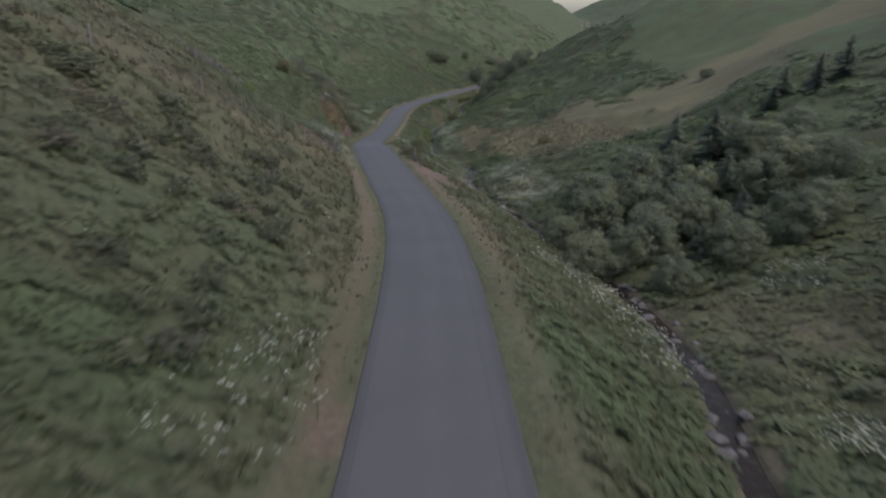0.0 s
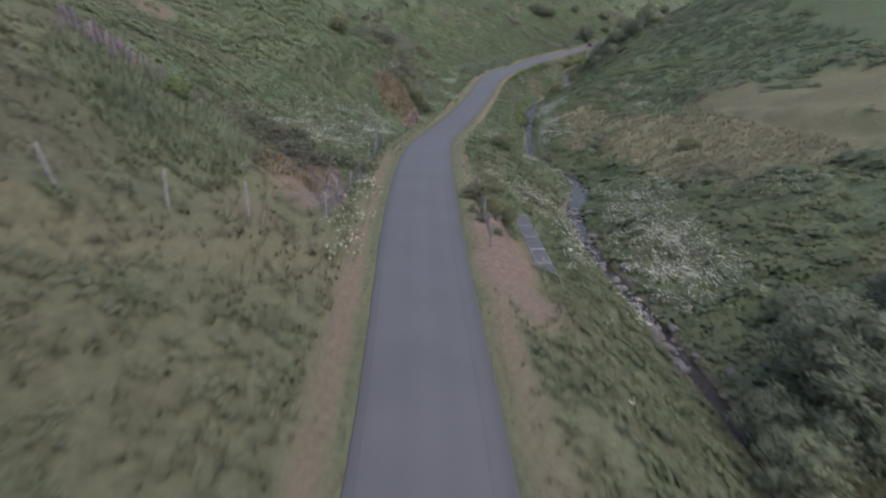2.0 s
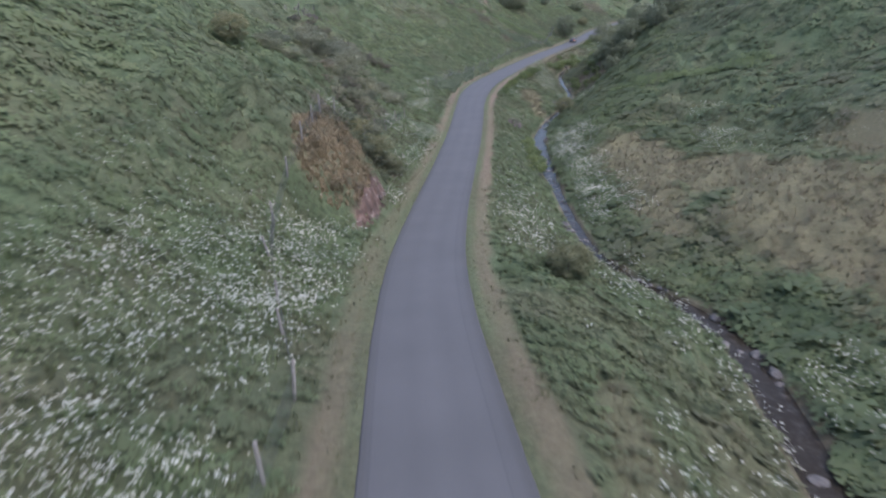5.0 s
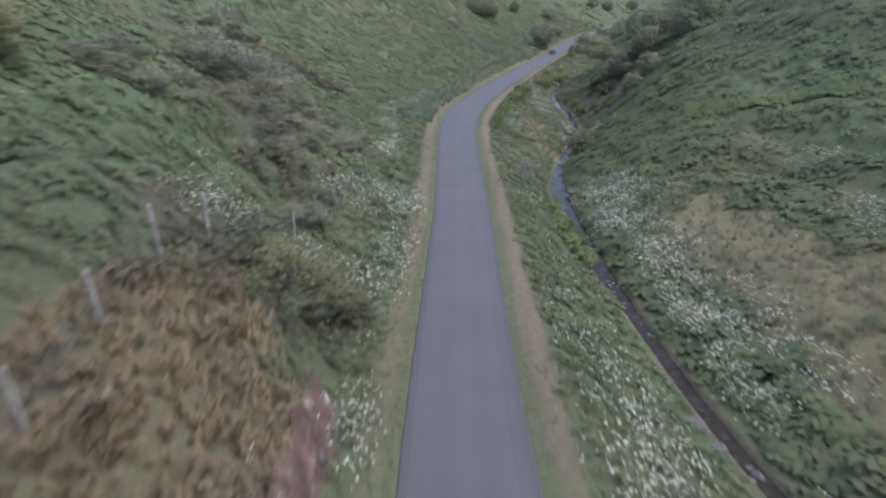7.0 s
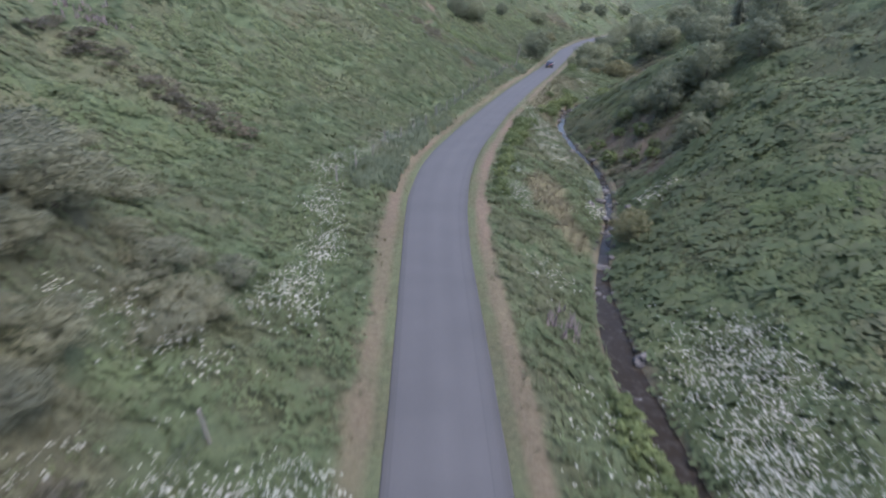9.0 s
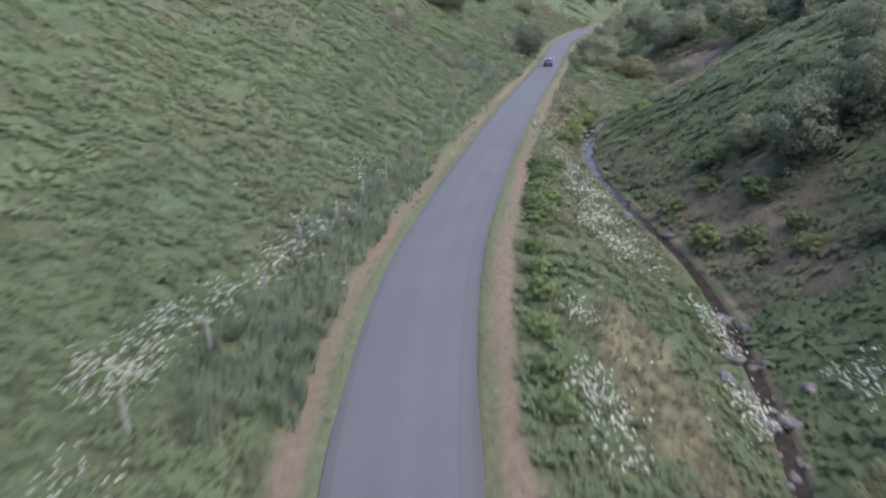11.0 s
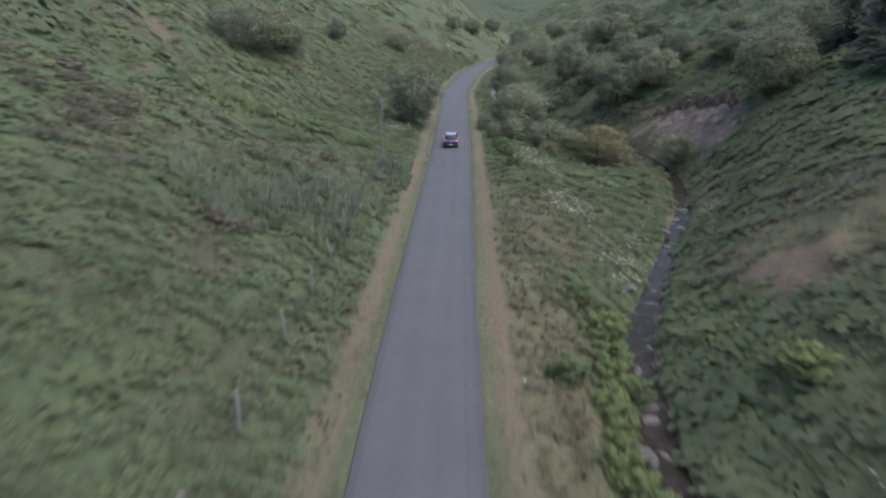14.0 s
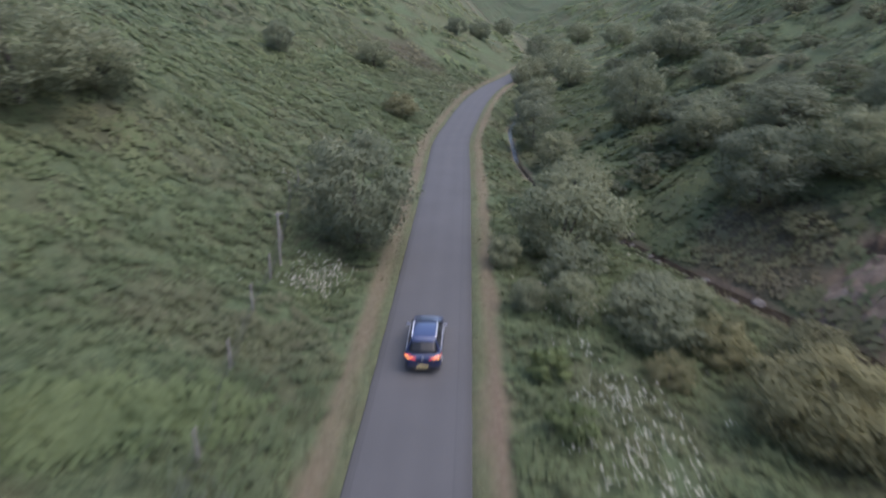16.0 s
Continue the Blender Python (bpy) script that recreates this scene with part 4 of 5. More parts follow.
def broadleaf(name, seed, mat, trunk_h, clumps, leaf, per, spread=1.0, bushy=False, limbs=False):
    """A tree 1 m wide and 1 m high, to be scaled: a forked tapered trunk, limbs and a broken crown."""
    rng = np.random.RandomState(seed)
    root = new(name)
    bm = bmesh.new()
    tube(bm, [(0, 0, -0.06), (0.01, 0, trunk_h * 0.6), (0.02, 0.015, trunk_h + 0.2), (0.0, 0.02, 0.75)], [0.03, 0.024, 0.016, 0.004])
    part("trunk", bm, BARK, root)
    cs, rs = [], []
    for k in range(clumps):
        a, f = 2.4 * k + rng.rand(), (k + 0.5) / clumps
        low = 0.16 if bushy else trunk_h + 0.08
        z = low + (0.86 - low) * f
        wid = math.sin(math.pi * (0.12 + 0.8 * f)) ** 0.7
        r = 0.40 * wid * (0.35 + 0.65 * rng.rand() ** 0.5) * spread
        cs.append((r * math.cos(a), r * math.sin(a), z + 0.05 * rng.randn()))
        rs.append(0.085 + 0.075 * rng.rand())
    for c in cs[:: max(1, clumps // 5)] if limbs else ():
        z0 = trunk_h * 0.7 + 0.15 * rng.rand()
        bm = bmesh.new()
        tube(bm, [(0.01, 0, z0), (c[0] * 0.5, c[1] * 0.5, (z0 + c[2]) * 0.52), c], [0.012, 0.008, 0.003], 5)
        part("limb", bm, BARK, root)
    leaves, facing = leaf_cloud(cs, rs, per, leaf, rng)
    crown = new("crown", crown_mesh("crown", leaves, facing, mat, per))
    crown.parent = root
    return root


def conifer(name, seed):
    rng = np.random.RandomState(seed)
    root = new(name)
    bm = bmesh.new()
    tube(bm, [(0, 0, -0.05), (0, 0, 0.5), (0.005, 0, 0.98)], [0.022, 0.014, 0.002])
    part("trunk", bm, BARK, root)
    tris = []
    for w in range(17):
        z = 0.08 + 0.88 * (w / 17) ** 0.95
        R = 0.36 * (1 - z) ** 0.85 + 0.02
        for k in range(9):
            a = rng.rand() * 6.3
            r = R * (0.7 + 0.45 * rng.rand())
            d, s = np.array([math.cos(a), math.sin(a), 0]), np.array([-math.sin(a), math.cos(a), 0])
            base = np.array([0, 0, z + 0.02 * rng.randn()])
            for q in range(5):
                p = base + d * r * (q + 0.6) / 5.4 + np.array([0, 0, -0.10 * r * q / 2 + 0.05 * r])
                for side in (-1, 1):
                    e = p + (d * 0.35 + s * side * (0.9 - 0.1 * q)) * r * 0.30 + np.array([0, 0, -0.03 * rng.rand()])
                    tris.append([p - d * 0.05 * r, p + d * 0.24 * r, e])
    tris = np.array(tris)
    facing = tris.mean(1) * np.array([1.6, 1.6, 0]) + np.array([0, 0, 0.2])
    crown = new("crown", crown_mesh("crown", tris, facing, NEEDLE, 10))
    crown.parent = root
    return root


def plant_all(makers, rows, label, category, group, rng, dig=0.15):
    """Copies of a few built plants at rows of (x, y, width, height)."""
    made = [m() for m in makers]
    for i, (x, y, w, h) in reversed(list(enumerate(rows))):
        z = float(ground_z(x, y)) - dig
        m = pose(x, y, z, 0, 0, rng.rand() * 360) @ Matrix.Diagonal((w, w, h, 1))
        src = made[i % len(made)]
        if i < len(made):
            src.matrix_basis = m
        tagged(copy_thing(src, m) if i >= len(made) else src, label, category, group)


rng = np.random.RandomState(21)
build_bracken()
build_grass()
build_flowers()
build_tall_stems()
build_fresh()

CONIFERS = [(51.6, 82.7, 5, 5.6), (56, 84.2, 5, 5.8), (48.7, 85.5, 4.5, 4), (46.5, 83.5, 4, 3.4), (53.8, 86, 4.5, 4.6), (32.1, 68.9, 7, 7), (36.9, 72.5, 5.8, 5.5), (15.8, 49.5, 4.2, 5), (32.3, 80.2, 5, 5), (20.4, 54.5, 5, 5), (28.3, 70.9, 5, 5), (20, 50, 4.4, 4.4), (24, 54, 4.4, 4.4), (18, 57.5, 4, 4.6), (26, 64, 5, 5), (30, 60, 5, 5), (22.5, 47, 4, 4), (27, 50, 4.4, 4.2), (15, 52, 3.6, 3.8), (23.5, 61.5, 5, 5),
            (33.5, 64.5, 4.4, 4.6), (57.5, 285.5, 8.5, 10), (61, 291, 8.5, 10.5), (66, 299, 9, 10), (65, 286, 8, 10)]
plant_all([lambda: conifer("spruce", 3), lambda: conifer("spruce", 4), lambda: conifer("spruce", 5)], CONIFERS, "dark blue-green young spruce on the bank above the stream", "conifer", "spruces on the far bank", rng)
WILLOWS = [(57.1, 129.8, 4.2, 2.4), (13, 47, 4.6, 4.2), (12.6, 54.8, 4.4, 4.2), (16.4, 47.5, 5, 4.6), (19.8, 51.6, 5.5, 5), (21.8, 58.9, 6, 5), (18.4, 62.8, 6, 5), (13, 59, 4, 3.6), (17.7, 69, 4.5, 3), (16.9, 62.6, 8.5, 6), (23.3, 52.3, 6, 5.2), (24.2, 44.9, 5.5, 4.5), (28.9, 45.6, 6, 5), (31.5, 55.8, 6.5, 5), (32.4, 47.3, 5, 4.2), (14.6, 47.5, 5, 4.2), (36.7, 60, 5, 4), (16, 57.9, 6.5, 6), (22.5, 66, 7.5, 7), (27, 60, 6, 5), (40, 66, 5, 4.4), (18.5, 42, 4.5, 3.6),
           (18.8, 223.4, 6.2, 6.0), (22.8, 222.4, 6, 6.2), (16.8, 210.2, 4.2, 3.6), (17.9, 228.6, 4.4, 3.4), (20.4, 214.4, 4.8, 4.2), (30.7, 224.2, 8, 6.3), (21.4, 224.2, 6, 4.5), (25.5, 227.7, 6.5, 5.5), (27, 219, 6, 5),
           (36, 313.6, 6.3, 3.9), (32, 316, 3.6, 3), (29.8, 317.2, 2.8, 2.3), (33.9, 319.5, 4.8, 3.4), (38.6, 317, 4.8, 3.4), (31, 324, 3.2, 2.6), (41.3, 317, 3.6, 2.4), (47.8, 302.2, 5.6, 4.4)]
WILLOWS += [(15 + 24 * a, 43 + 31 * b, 4 + 2 * c, 3.2 + 2 * c) for a, b, c in rng.rand(16, 3)]
plant_all([lambda: broadleaf("willow", 31, LEAF, 0.12, 54, 0.034, 120, 1.0, True), lambda: broadleaf("willow", 32, LEAF, 0.14, 50, 0.036, 120, 1.1, True), lambda: broadleaf("willow", 33, LEAF, 0.1, 58, 0.033, 110, 1.05, True)], WILLOWS,
          "grey-green bushy willow beside the stream", "tree", "willows along the stream", rng)
SALLOWS = [(-28.6, 164, 6, 3.4), (-31, 168, 6.5, 3.8), (-29.5, 173, 6, 3.6), (-33, 176, 6, 3.2), (-34, 166, 6, 3.6), (-36, 185, 5, 2.4), (-27.4, 159, 4.2, 2.4), (-32, 161, 5, 2.8), (-30, 179, 4.5, 2.4)]
SALLOWS += [(-22.5 - 11 * a, 146 + 30 * b, 1.8 + 1.8 * c, 1.0 + 0.8 * c) for a, b, c in rng.rand(44, 3)]
plant_all([lambda: broadleaf("sallow_bush", 34, PALELEAF, 0.1, 52, 0.034, 110, 1.1, True), lambda: broadleaf("sallow_bush", 35, PALELEAF, 0.1, 52, 0.034, 110, 1.1, True)], SALLOWS, "pale grey-green sallow bush on the hillside", "bush", "sallows on the hillside", rng)
TREES = [(21.5, 328.6, 9.2, 8.8), (1.2, 332.5, 10.5, 7.4), (-2.4, 326, 7.5, 5.4), (4.4, 338, 7, 5), (55.8, 298.6, 9.2, 8.4), (66, 307, 9, 7.5), (65, 316, 7, 4), (72, 302, 10, 9), (76, 296, 10, 9), (85, 381, 12, 7), (60.4, 342, 8.5, 4.2), (60.8, 332, 8.5, 4.6), (36.4, 325.4, 9.5, 7.2), (42, 334.7, 7.5, 6.5), (51.4, 365.2, 7.2, 7.2), (49.5, 354, 6, 4.8), (60.6, 355, 7.5, 9.6), (53.6, 325.5, 8.2, 7), (57.4, 321, 7, 5.8), (63.7, 334.8, 6.2, 4), (63.9, 325.1, 5, 5), (57, 338, 6.2, 5.2),
         (60, 384, 7.8, 5), (105, 409, 13, 8), (96, 400, 9, 7), (88, 392, 9, 6), (70, 372, 8, 6), (66, 395, 8, 6), (80, 410, 9, 7), (76, 360, 7, 5), (47, 345, 5, 4), (18.7, 389, 5, 5), (36, 404, 8, 5), (73, 420, 6, 5), (78, 427, 8, 6), (86, 436, 9, 7), (70, 412, 4, 3), (94, 448, 9, 7), (100, 470, 10, 8), (118, 490, 10, 7), (80, 470, 8, 6), (128, 470, 12, 8), (140, 520, 12, 9), (115, 540, 10, 8), (68, 455, 7, 5)]
plant_all([lambda: broadleaf("rowan_tree", 41, LEAF, 0.1, 84, 0.031, 110, 1.1, True, True), lambda: broadleaf("rowan_tree", 42, LEAF, 0.12, 80, 0.031, 110, 1.1, True, True), lambda: broadleaf("rowan_tree", 43, LEAF, 0.1, 80, 0.031, 110, 1.15, True, True)], TREES,
          "rounded green broadleaf tree beside the lane", "tree", "broadleaf trees down the valley", rng)
BROWN = [(-34.1, 140.6, 4.2, 3.2), (38.3, 304.2, 8.2, 4.8), (-20.3, 137, 4.8, 2.5), (-19.2, 139.8, 3.4, 1.9), (-21.6, 134.6, 3.8, 1.7), (35, 376, 6.4, 4), (5.7, 195.3, 4.2, 3.5), (22.3, 120, 4, 1.8), (-3.6, 116, 3.6, 2.6), (-3.1, 77.4, 3.8, 1.7), (-1.5, 78.8, 3.2, 1.5), (-2.3, 75.4, 2.4, 1.2), (42.8, 309, 5, 3.2), (38.6, 311, 4.4, 3), (34.2, 309.4, 3.0, 2.0)]
plant_all([lambda: broadleaf("bramble_bush", 51, OLIVELEAF, 0.1, 50, 0.036, 130, 1.1, True), lambda: broadleaf("bramble_bush", 52, OLIVELEAF, 0.1, 50, 0.036, 130, 1.05, True)], BROWN, "olive-brown thicket bush standing among the bracken", "bush", "thicket bushes", rng)
GORSE = [(-14.9, 79.5, 2.6, 1.6), (-16.8, 80.2, 2.8, 1.5), (-18.6, 79.4, 2.8, 1.5), (-13.2, 80.5, 2.0, 1.3), (-20.4, 138.8, 3.2, 1.1), (-18.7, 139.8, 2.6, 1.2), (-22.6, 137.5, 3, 1.0), (-20.2, 136, 2.8, 1.0), (-19.2, 135, 2.4, 1.0), (-22, 134, 2.6, 0.9), (-20.4, 133.2, 2.2, 0.8), (-3.1, 73.2, 1.3, 0.8), (-2.6, 71.6, 1.2, 0.7), (-1.9, 74.2, 1.0, 0.6), (-2.0, 76.3, 0.9, 0.6), (-1.5, 70, 1.0, 0.6)]
for _ in range(46):
    a, b, c = rng.rand(3)
    GORSE.append((46 + 30 * a, 312 + 34 * b, 2.4 + 2.6 * c, 1.2 + 1.2 * c))
for _ in range(40):
    a, b, c = rng.rand(3)
    GORSE.append((58 + 38 * a + 40 * b, 350 + 75 * b, 3 + 3.5 * c, 1.6 + 1.6 * c))
GORSE = [g for g in GORSE if g[1] < 300 or g[0] > float(STREAM_X(g[1])) + 2 or abs(g[0] - float(ROAD_X(g[1]))) > 6 and abs(g[0] - float(STREAM_X(g[1]))) > 2.5]
GORSE = [g for g in GORSE if not (-15 < g[0] < -6 and 46 < g[1] < 70)]
plant_all([lambda: broadleaf("gorse_bush", 61, SHRUB, 0.1, 26, 0.06, 64, 1.15, True), lambda: broadleaf("gorse_bush", 62, SHRUB, 0.1, 26, 0.06, 64, 1.2, True), lambda: broadleaf("gorse_bush", 63, SHRUB, 0.1, 26, 0.06, 64, 1.2, True)], GORSE, "low dark green gorse bush on the hillside", "bush", "gorse bushes on the hillside", rng)
SCRUB = []
for _ in range(250):
    gy = 2 + 44 * rng.rand()
    gx = float(ROAD_X(gy)) - 2.6 - 5.0 - 30 * rng.rand() ** 0.9
    if gy < 40 + 0.3 * (gx + 20):
        SCRUB.append((gx, gy, 1.3 + 1.3 * rng.rand(), 0.7 + 0.6 * rng.rand()))
# along the far valley side and over the outcrop
SCRUB += [(-20.5 - 2.4 * a, 131 + 9 * b, 1.3 + 1.2 * c, 0.7 + 0.5 * c) for a, b, c in rng.rand(18, 3)]
SCRUB += [(-14 - 8 * a, 74.5 + 7 * b, 1.5 + 1.1 * c, 0.9 + 0.6 * c) for a, b, c in rng.rand(30, 3)]
SCRUB += [(15 + 9 * a, 209 + 22 * b, 1.4 + 1.2 * c, 0.9 + 0.6 * c) for a, b, c in rng.rand(26, 3)]
plant_all([lambda: broadleaf("scrub_bush", 64, SHRUB, 0.1, 16, 0.085, 40, 1.2, True), lambda: broadleaf("scrub_bush", 65, SHRUB, 0.1, 15, 0.09, 40, 1.2, True)], SCRUB, "low dense green scrub bush on the hillside", "bush", "scrub on the hillside", rng)
HEATHS = [(-19.8, 70.6, 2.2, 1.2), (-18.4, 71.4, 2.2, 1.2), (-17.0, 72.2, 2.0, 1.1), (-15.9, 72.8, 1.9, 1.1), (-14.9, 73.4, 1.9, 1.2), (-21.3, 69.9, 2.0, 1.1), (-14.4, 75.2, 1.8, 1.1), (-15.6, 74.6, 1.8, 1.0), (-25.3, 153.2, 2.2, 1.4), (-26.8, 157, 2.4, 1.5), (-24.4, 150.4, 1.8, 1.0)]
HEATHS += [(-28 - 21 * a, 199 + 7 * a + 5 * b, 1.6 + 1.4 * c, 0.7 + 0.5 * c) for a, b, c in rng.rand(40, 3)]
HEATHS += [(-8 - 27 * a, 12 + 30 * b, 1.2 + 1.0 * c, 0.6 + 0.4 * c) for a, b, c in rng.rand(36, 3)]
HEATHS += [(-1.5 + 10 * a, 293 + 4 * b - 2 * a, 1.2 + 0.8 * c, 0.5 + 0.3 * c) for a, b, c in rng.rand(6, 3)]
HEATHS += [(-14 - 2.6 * a, 67.5 + 6 * b, 0.9 + 0.7 * c, 0.5 + 0.3 * c) for a, b, c in rng.rand(12, 3)]
HEATHS += [(-22 + 10 * a, 280 + 14 * b + 8 * a, 1.8 + 1.4 * c, 0.8 + 0.5 * c) for a, b, c in rng.rand(22, 3)]
HEATHS += [(-2 + 13 * a, 287 + 15 * a + 3 * b, 1.4 + 1.0 * c, 0.8 + 0.5 * c) for a, b, c in rng.rand(5, 3)]
HEATHS += [(-1.2 - 2.6 * a, 272 + 3.6 * b, 1.2 + 0.8 * c, 0.7 + 0.4 * c) for a, b, c in rng.rand(6, 3)] + [(-8.5 - 3 * a, 277 + 17 * b, 1.4 + 1.0 * c, 0.7 + 0.4 * c) for a, b, c in rng.rand(14, 3)]
HEATHS += [(-14 - 6.5 * a, 72.5 + 6 * b, 1.2 + 0.9 * c, 0.7 + 0.4 * c) for a, b, c in rng.rand(14, 3)] + [(-23 - 6 * a, 148 + 14 * b, 1.3 + 1.1 * c, 0.8 + 0.5 * c) for a, b, c in rng.rand(16, 3)]
plant_all([lambda: broadleaf("heather_bush", 66, HEATHER, 0.1, 15, 0.07, 56, 1.2, True), lambda: broadleaf("heather_bush", 67, HEATHER, 0.1, 15, 0.075, 56, 1.2, True)], HEATHS, "brownish-grey heather bush on the slope", "bush", "heather bushes", rng)
DRYBUSH = [(-19.0 - 5.0 * a, 119.5 + 13 * b, 1.3 + 1.2 * c, 0.5 + 0.4 * c) for a, b, c in rng.rand(18, 3)] + [(-15.5 + 2.6 * a, 64.5 + 4 * b, 0.8 + 0.6 * c, 0.4 + 0.3 * c) for a, b, c in rng.rand(9, 3)]
plant_all([lambda: broadleaf("withered_bush", 68, WITHERED, 0.1, 13, 0.08, 48, 1.2, True), lambda: broadleaf("withered_bush", 69, WITHERED, 0.1, 13, 0.085, 48, 1.2, True)], DRYBUSH, "withered straw-brown bush on the rocky knoll", "bush", "withered bushes", rng)
FERNS = [(-20.3, 66.6, 1.7, 1.5), (-3.8, 209, 1.9, 1.5), (-4.6, 205.7, 1.7, 1.4), (-5.1, 202.3, 1.6, 1.3), (-5.3, 200.1, 1.7, 1.3), (-2.6, 215.6, 1.8, 1.5), (-0.8, 221.2, 2, 1.6), (-3.2, 212.3, 1.8, 1.4), (0.6, 226, 2, 1.5), (2, 231.5, 2.2, 1.5), (4, 236, 2, 1.5), (11.6, 221.1, 2.6, 2), (15.7, 222.6, 2.6, 2), (16, 230, 2.4, 1.8), (12, 227.8, 2.4, 1.7), (15.6, 217.1, 1.9, 1.4),
         (13.2, 216, 1.5, 1), (14.3, 214.2, 2.0, 1.4), (13.5, 218.6, 2.2, 1.5), (14.6, 227.6, 2.2, 1.4), (8, 249, 2, 1.5), (12, 262, 2, 1.5), (16, 262.5, 2.2, 1.6), (17, 270, 2.2, 1.5), (21, 258, 2.6, 1.8), (28, 310.5, 2.4, 1.7), (27, 306, 2.2, 1.6), (25.5, 300, 2, 1.4), (-2.5, 172, 1.8, 1.4), (-1.9, 166, 1.8, 1.5)]
for k in range(14):
    FERNS.append((-1.2 + 0.28 * k + 0.3 * rng.randn(), 220.5 + 1.15 * k, 1.8 + 0.8 * rng.rand(), 1.1 + 0.4 * rng.rand()))
for k in range(16):
    fy = 251 + 1.15 * k
    FERNS.append((float(STREAM_X(fy)) - 1.9 - 0.8 * rng.rand(), fy, 1.9 + 0.9 * rng.rand(), 1.1 + 0.5 * rng.rand()))
for k in range(10):
    FERNS.append((-2.5 + 0.4 * rng.randn(), 157 + 1.5 * k, 1.9 + 0.8 * rng.rand(), 1.2 + 0.4 * rng.rand()))
plant_all([lambda: broadleaf("fern_clump", 71, BRIGHT, 0.06, 26, 0.085, 60, 1.2, True), lambda: broadleaf("fern_clump", 72, BRIGHT, 0.06, 24, 0.09, 60, 1.2, True)], FERNS, "bright green leafy clump near the water", "fern", "bright green clumps", rng)



# ---- rocks ----
def stone(name, seed, mat, rough=0.28, sub=2):
    rng = np.random.RandomState(seed)
    bm = bmesh.new()
    bmesh.ops.create_icosphere(bm, subdivisions=sub, radius=1)
    off = Vector(rng.rand(3) * 40)
    cuts = [(Vector(rng.randn(3)).normalized(), 0.55 + 0.35 * rng.rand()) for _ in range(7)]
    for v in bm.verts:
        d = v.co.normalized()
        r = 1 + rough * noise.noise(d * 1.7 + off) + 0.12 * noise.noise(d * 5 + off)
        for n, k in cuts:
            if d.dot(n) * r > k:
                r = k / d.dot(n)
        v.co = d * r
    m = bpy.data.meshes.new(name)
    bm.to_mesh(m)
    bm.free()
    m.materials.append(mat)
    return m


STONES = [stone("boulder", k, BOULDER) for k in range(6)]


def boulders():
    """Stones in and beside the water."""
    rng = np.random.RandomState(81)
    for k in range(340):
        y = [(20, 45), (64, 135), (64, 135), (135, 215), (195, 262), (300, 332), (250, 288)][k % 7]
        y = y[0] + rng.rand() * (y[1] - y[0])
        x = float(STREAM_X(y)) + rng.randn() * 0.75
        r = (0.24 if 64 < y < 100 else 0.12) + 0.45 * rng.rand() ** 2.4
        ob = new("boulder", STONES[k % 6])
        ob.matrix_basis = pose(x, y, max(float(ground_z(x, y)), float(STREAM_Z(y)) - 0.15) + 0.12 * r, 0, 0, rng.rand() * 360) @ Matrix.Diagonal((r * 1.3, r, r * 0.7, 1))
        tagged(ob, "grey rounded stone lying in the shallow stream", "boulder", "stones in the stream")


def face(name, knots, wide, rough, parent, mat=None):
    """A broken rock face that follows a line of places on a slope, with ledges and clefts."""
    ky = [k[1] for k in knots]
    kx = [k[0] for k in knots]
    ys = np.arange(ky[0], ky[-1], 0.14)
    f = np.linspace(-0.5, 0.5, 15)
    X = np.interp(ys, ky, kx)[:, None] - f[None] * wide
    Y = np.repeat(ys[:, None], len(f), 1)
    ledge = np.abs(2 * value_noise(X * 1.6, Y * 0.7, 0.5) - 1) + 0.7 * value_noise(X, Y, 0.32) + 0.5 * (value_noise(X, Y, 1.4) - 0.5)
    rim = 1 - np.clip(np.abs(f)[None] * 2 + 0.5 * (value_noise(0 * Y + 9, Y, 0.9) - 0.4), 0, 1) ** 3
    ends = np.clip(np.minimum(ys - ys[0], ys[-1] - ys) / 0.8, 0, 1)[:, None]
    Z = ground_z(X, Y) - 0.22 + (0.26 + rough * ledge) * rim * ends
    X = X + 0.25 * rough * (value_noise(Y, X + 20, 0.5) - 0.5)
    r, c = X.shape
    idx = np.arange(r * c).reshape(r, c)
    F = np.stack([idx[:-1, :-1], idx[1:, :-1], idx[1:, 1:], idx[:-1, 1:]], -1).reshape(-1, 4)
    ob = new(name, mesh_of(name, np.stack([X, Y, Z], -1).reshape(-1, 3), F, mat or ROCK))
    ob.parent = parent
    return ob


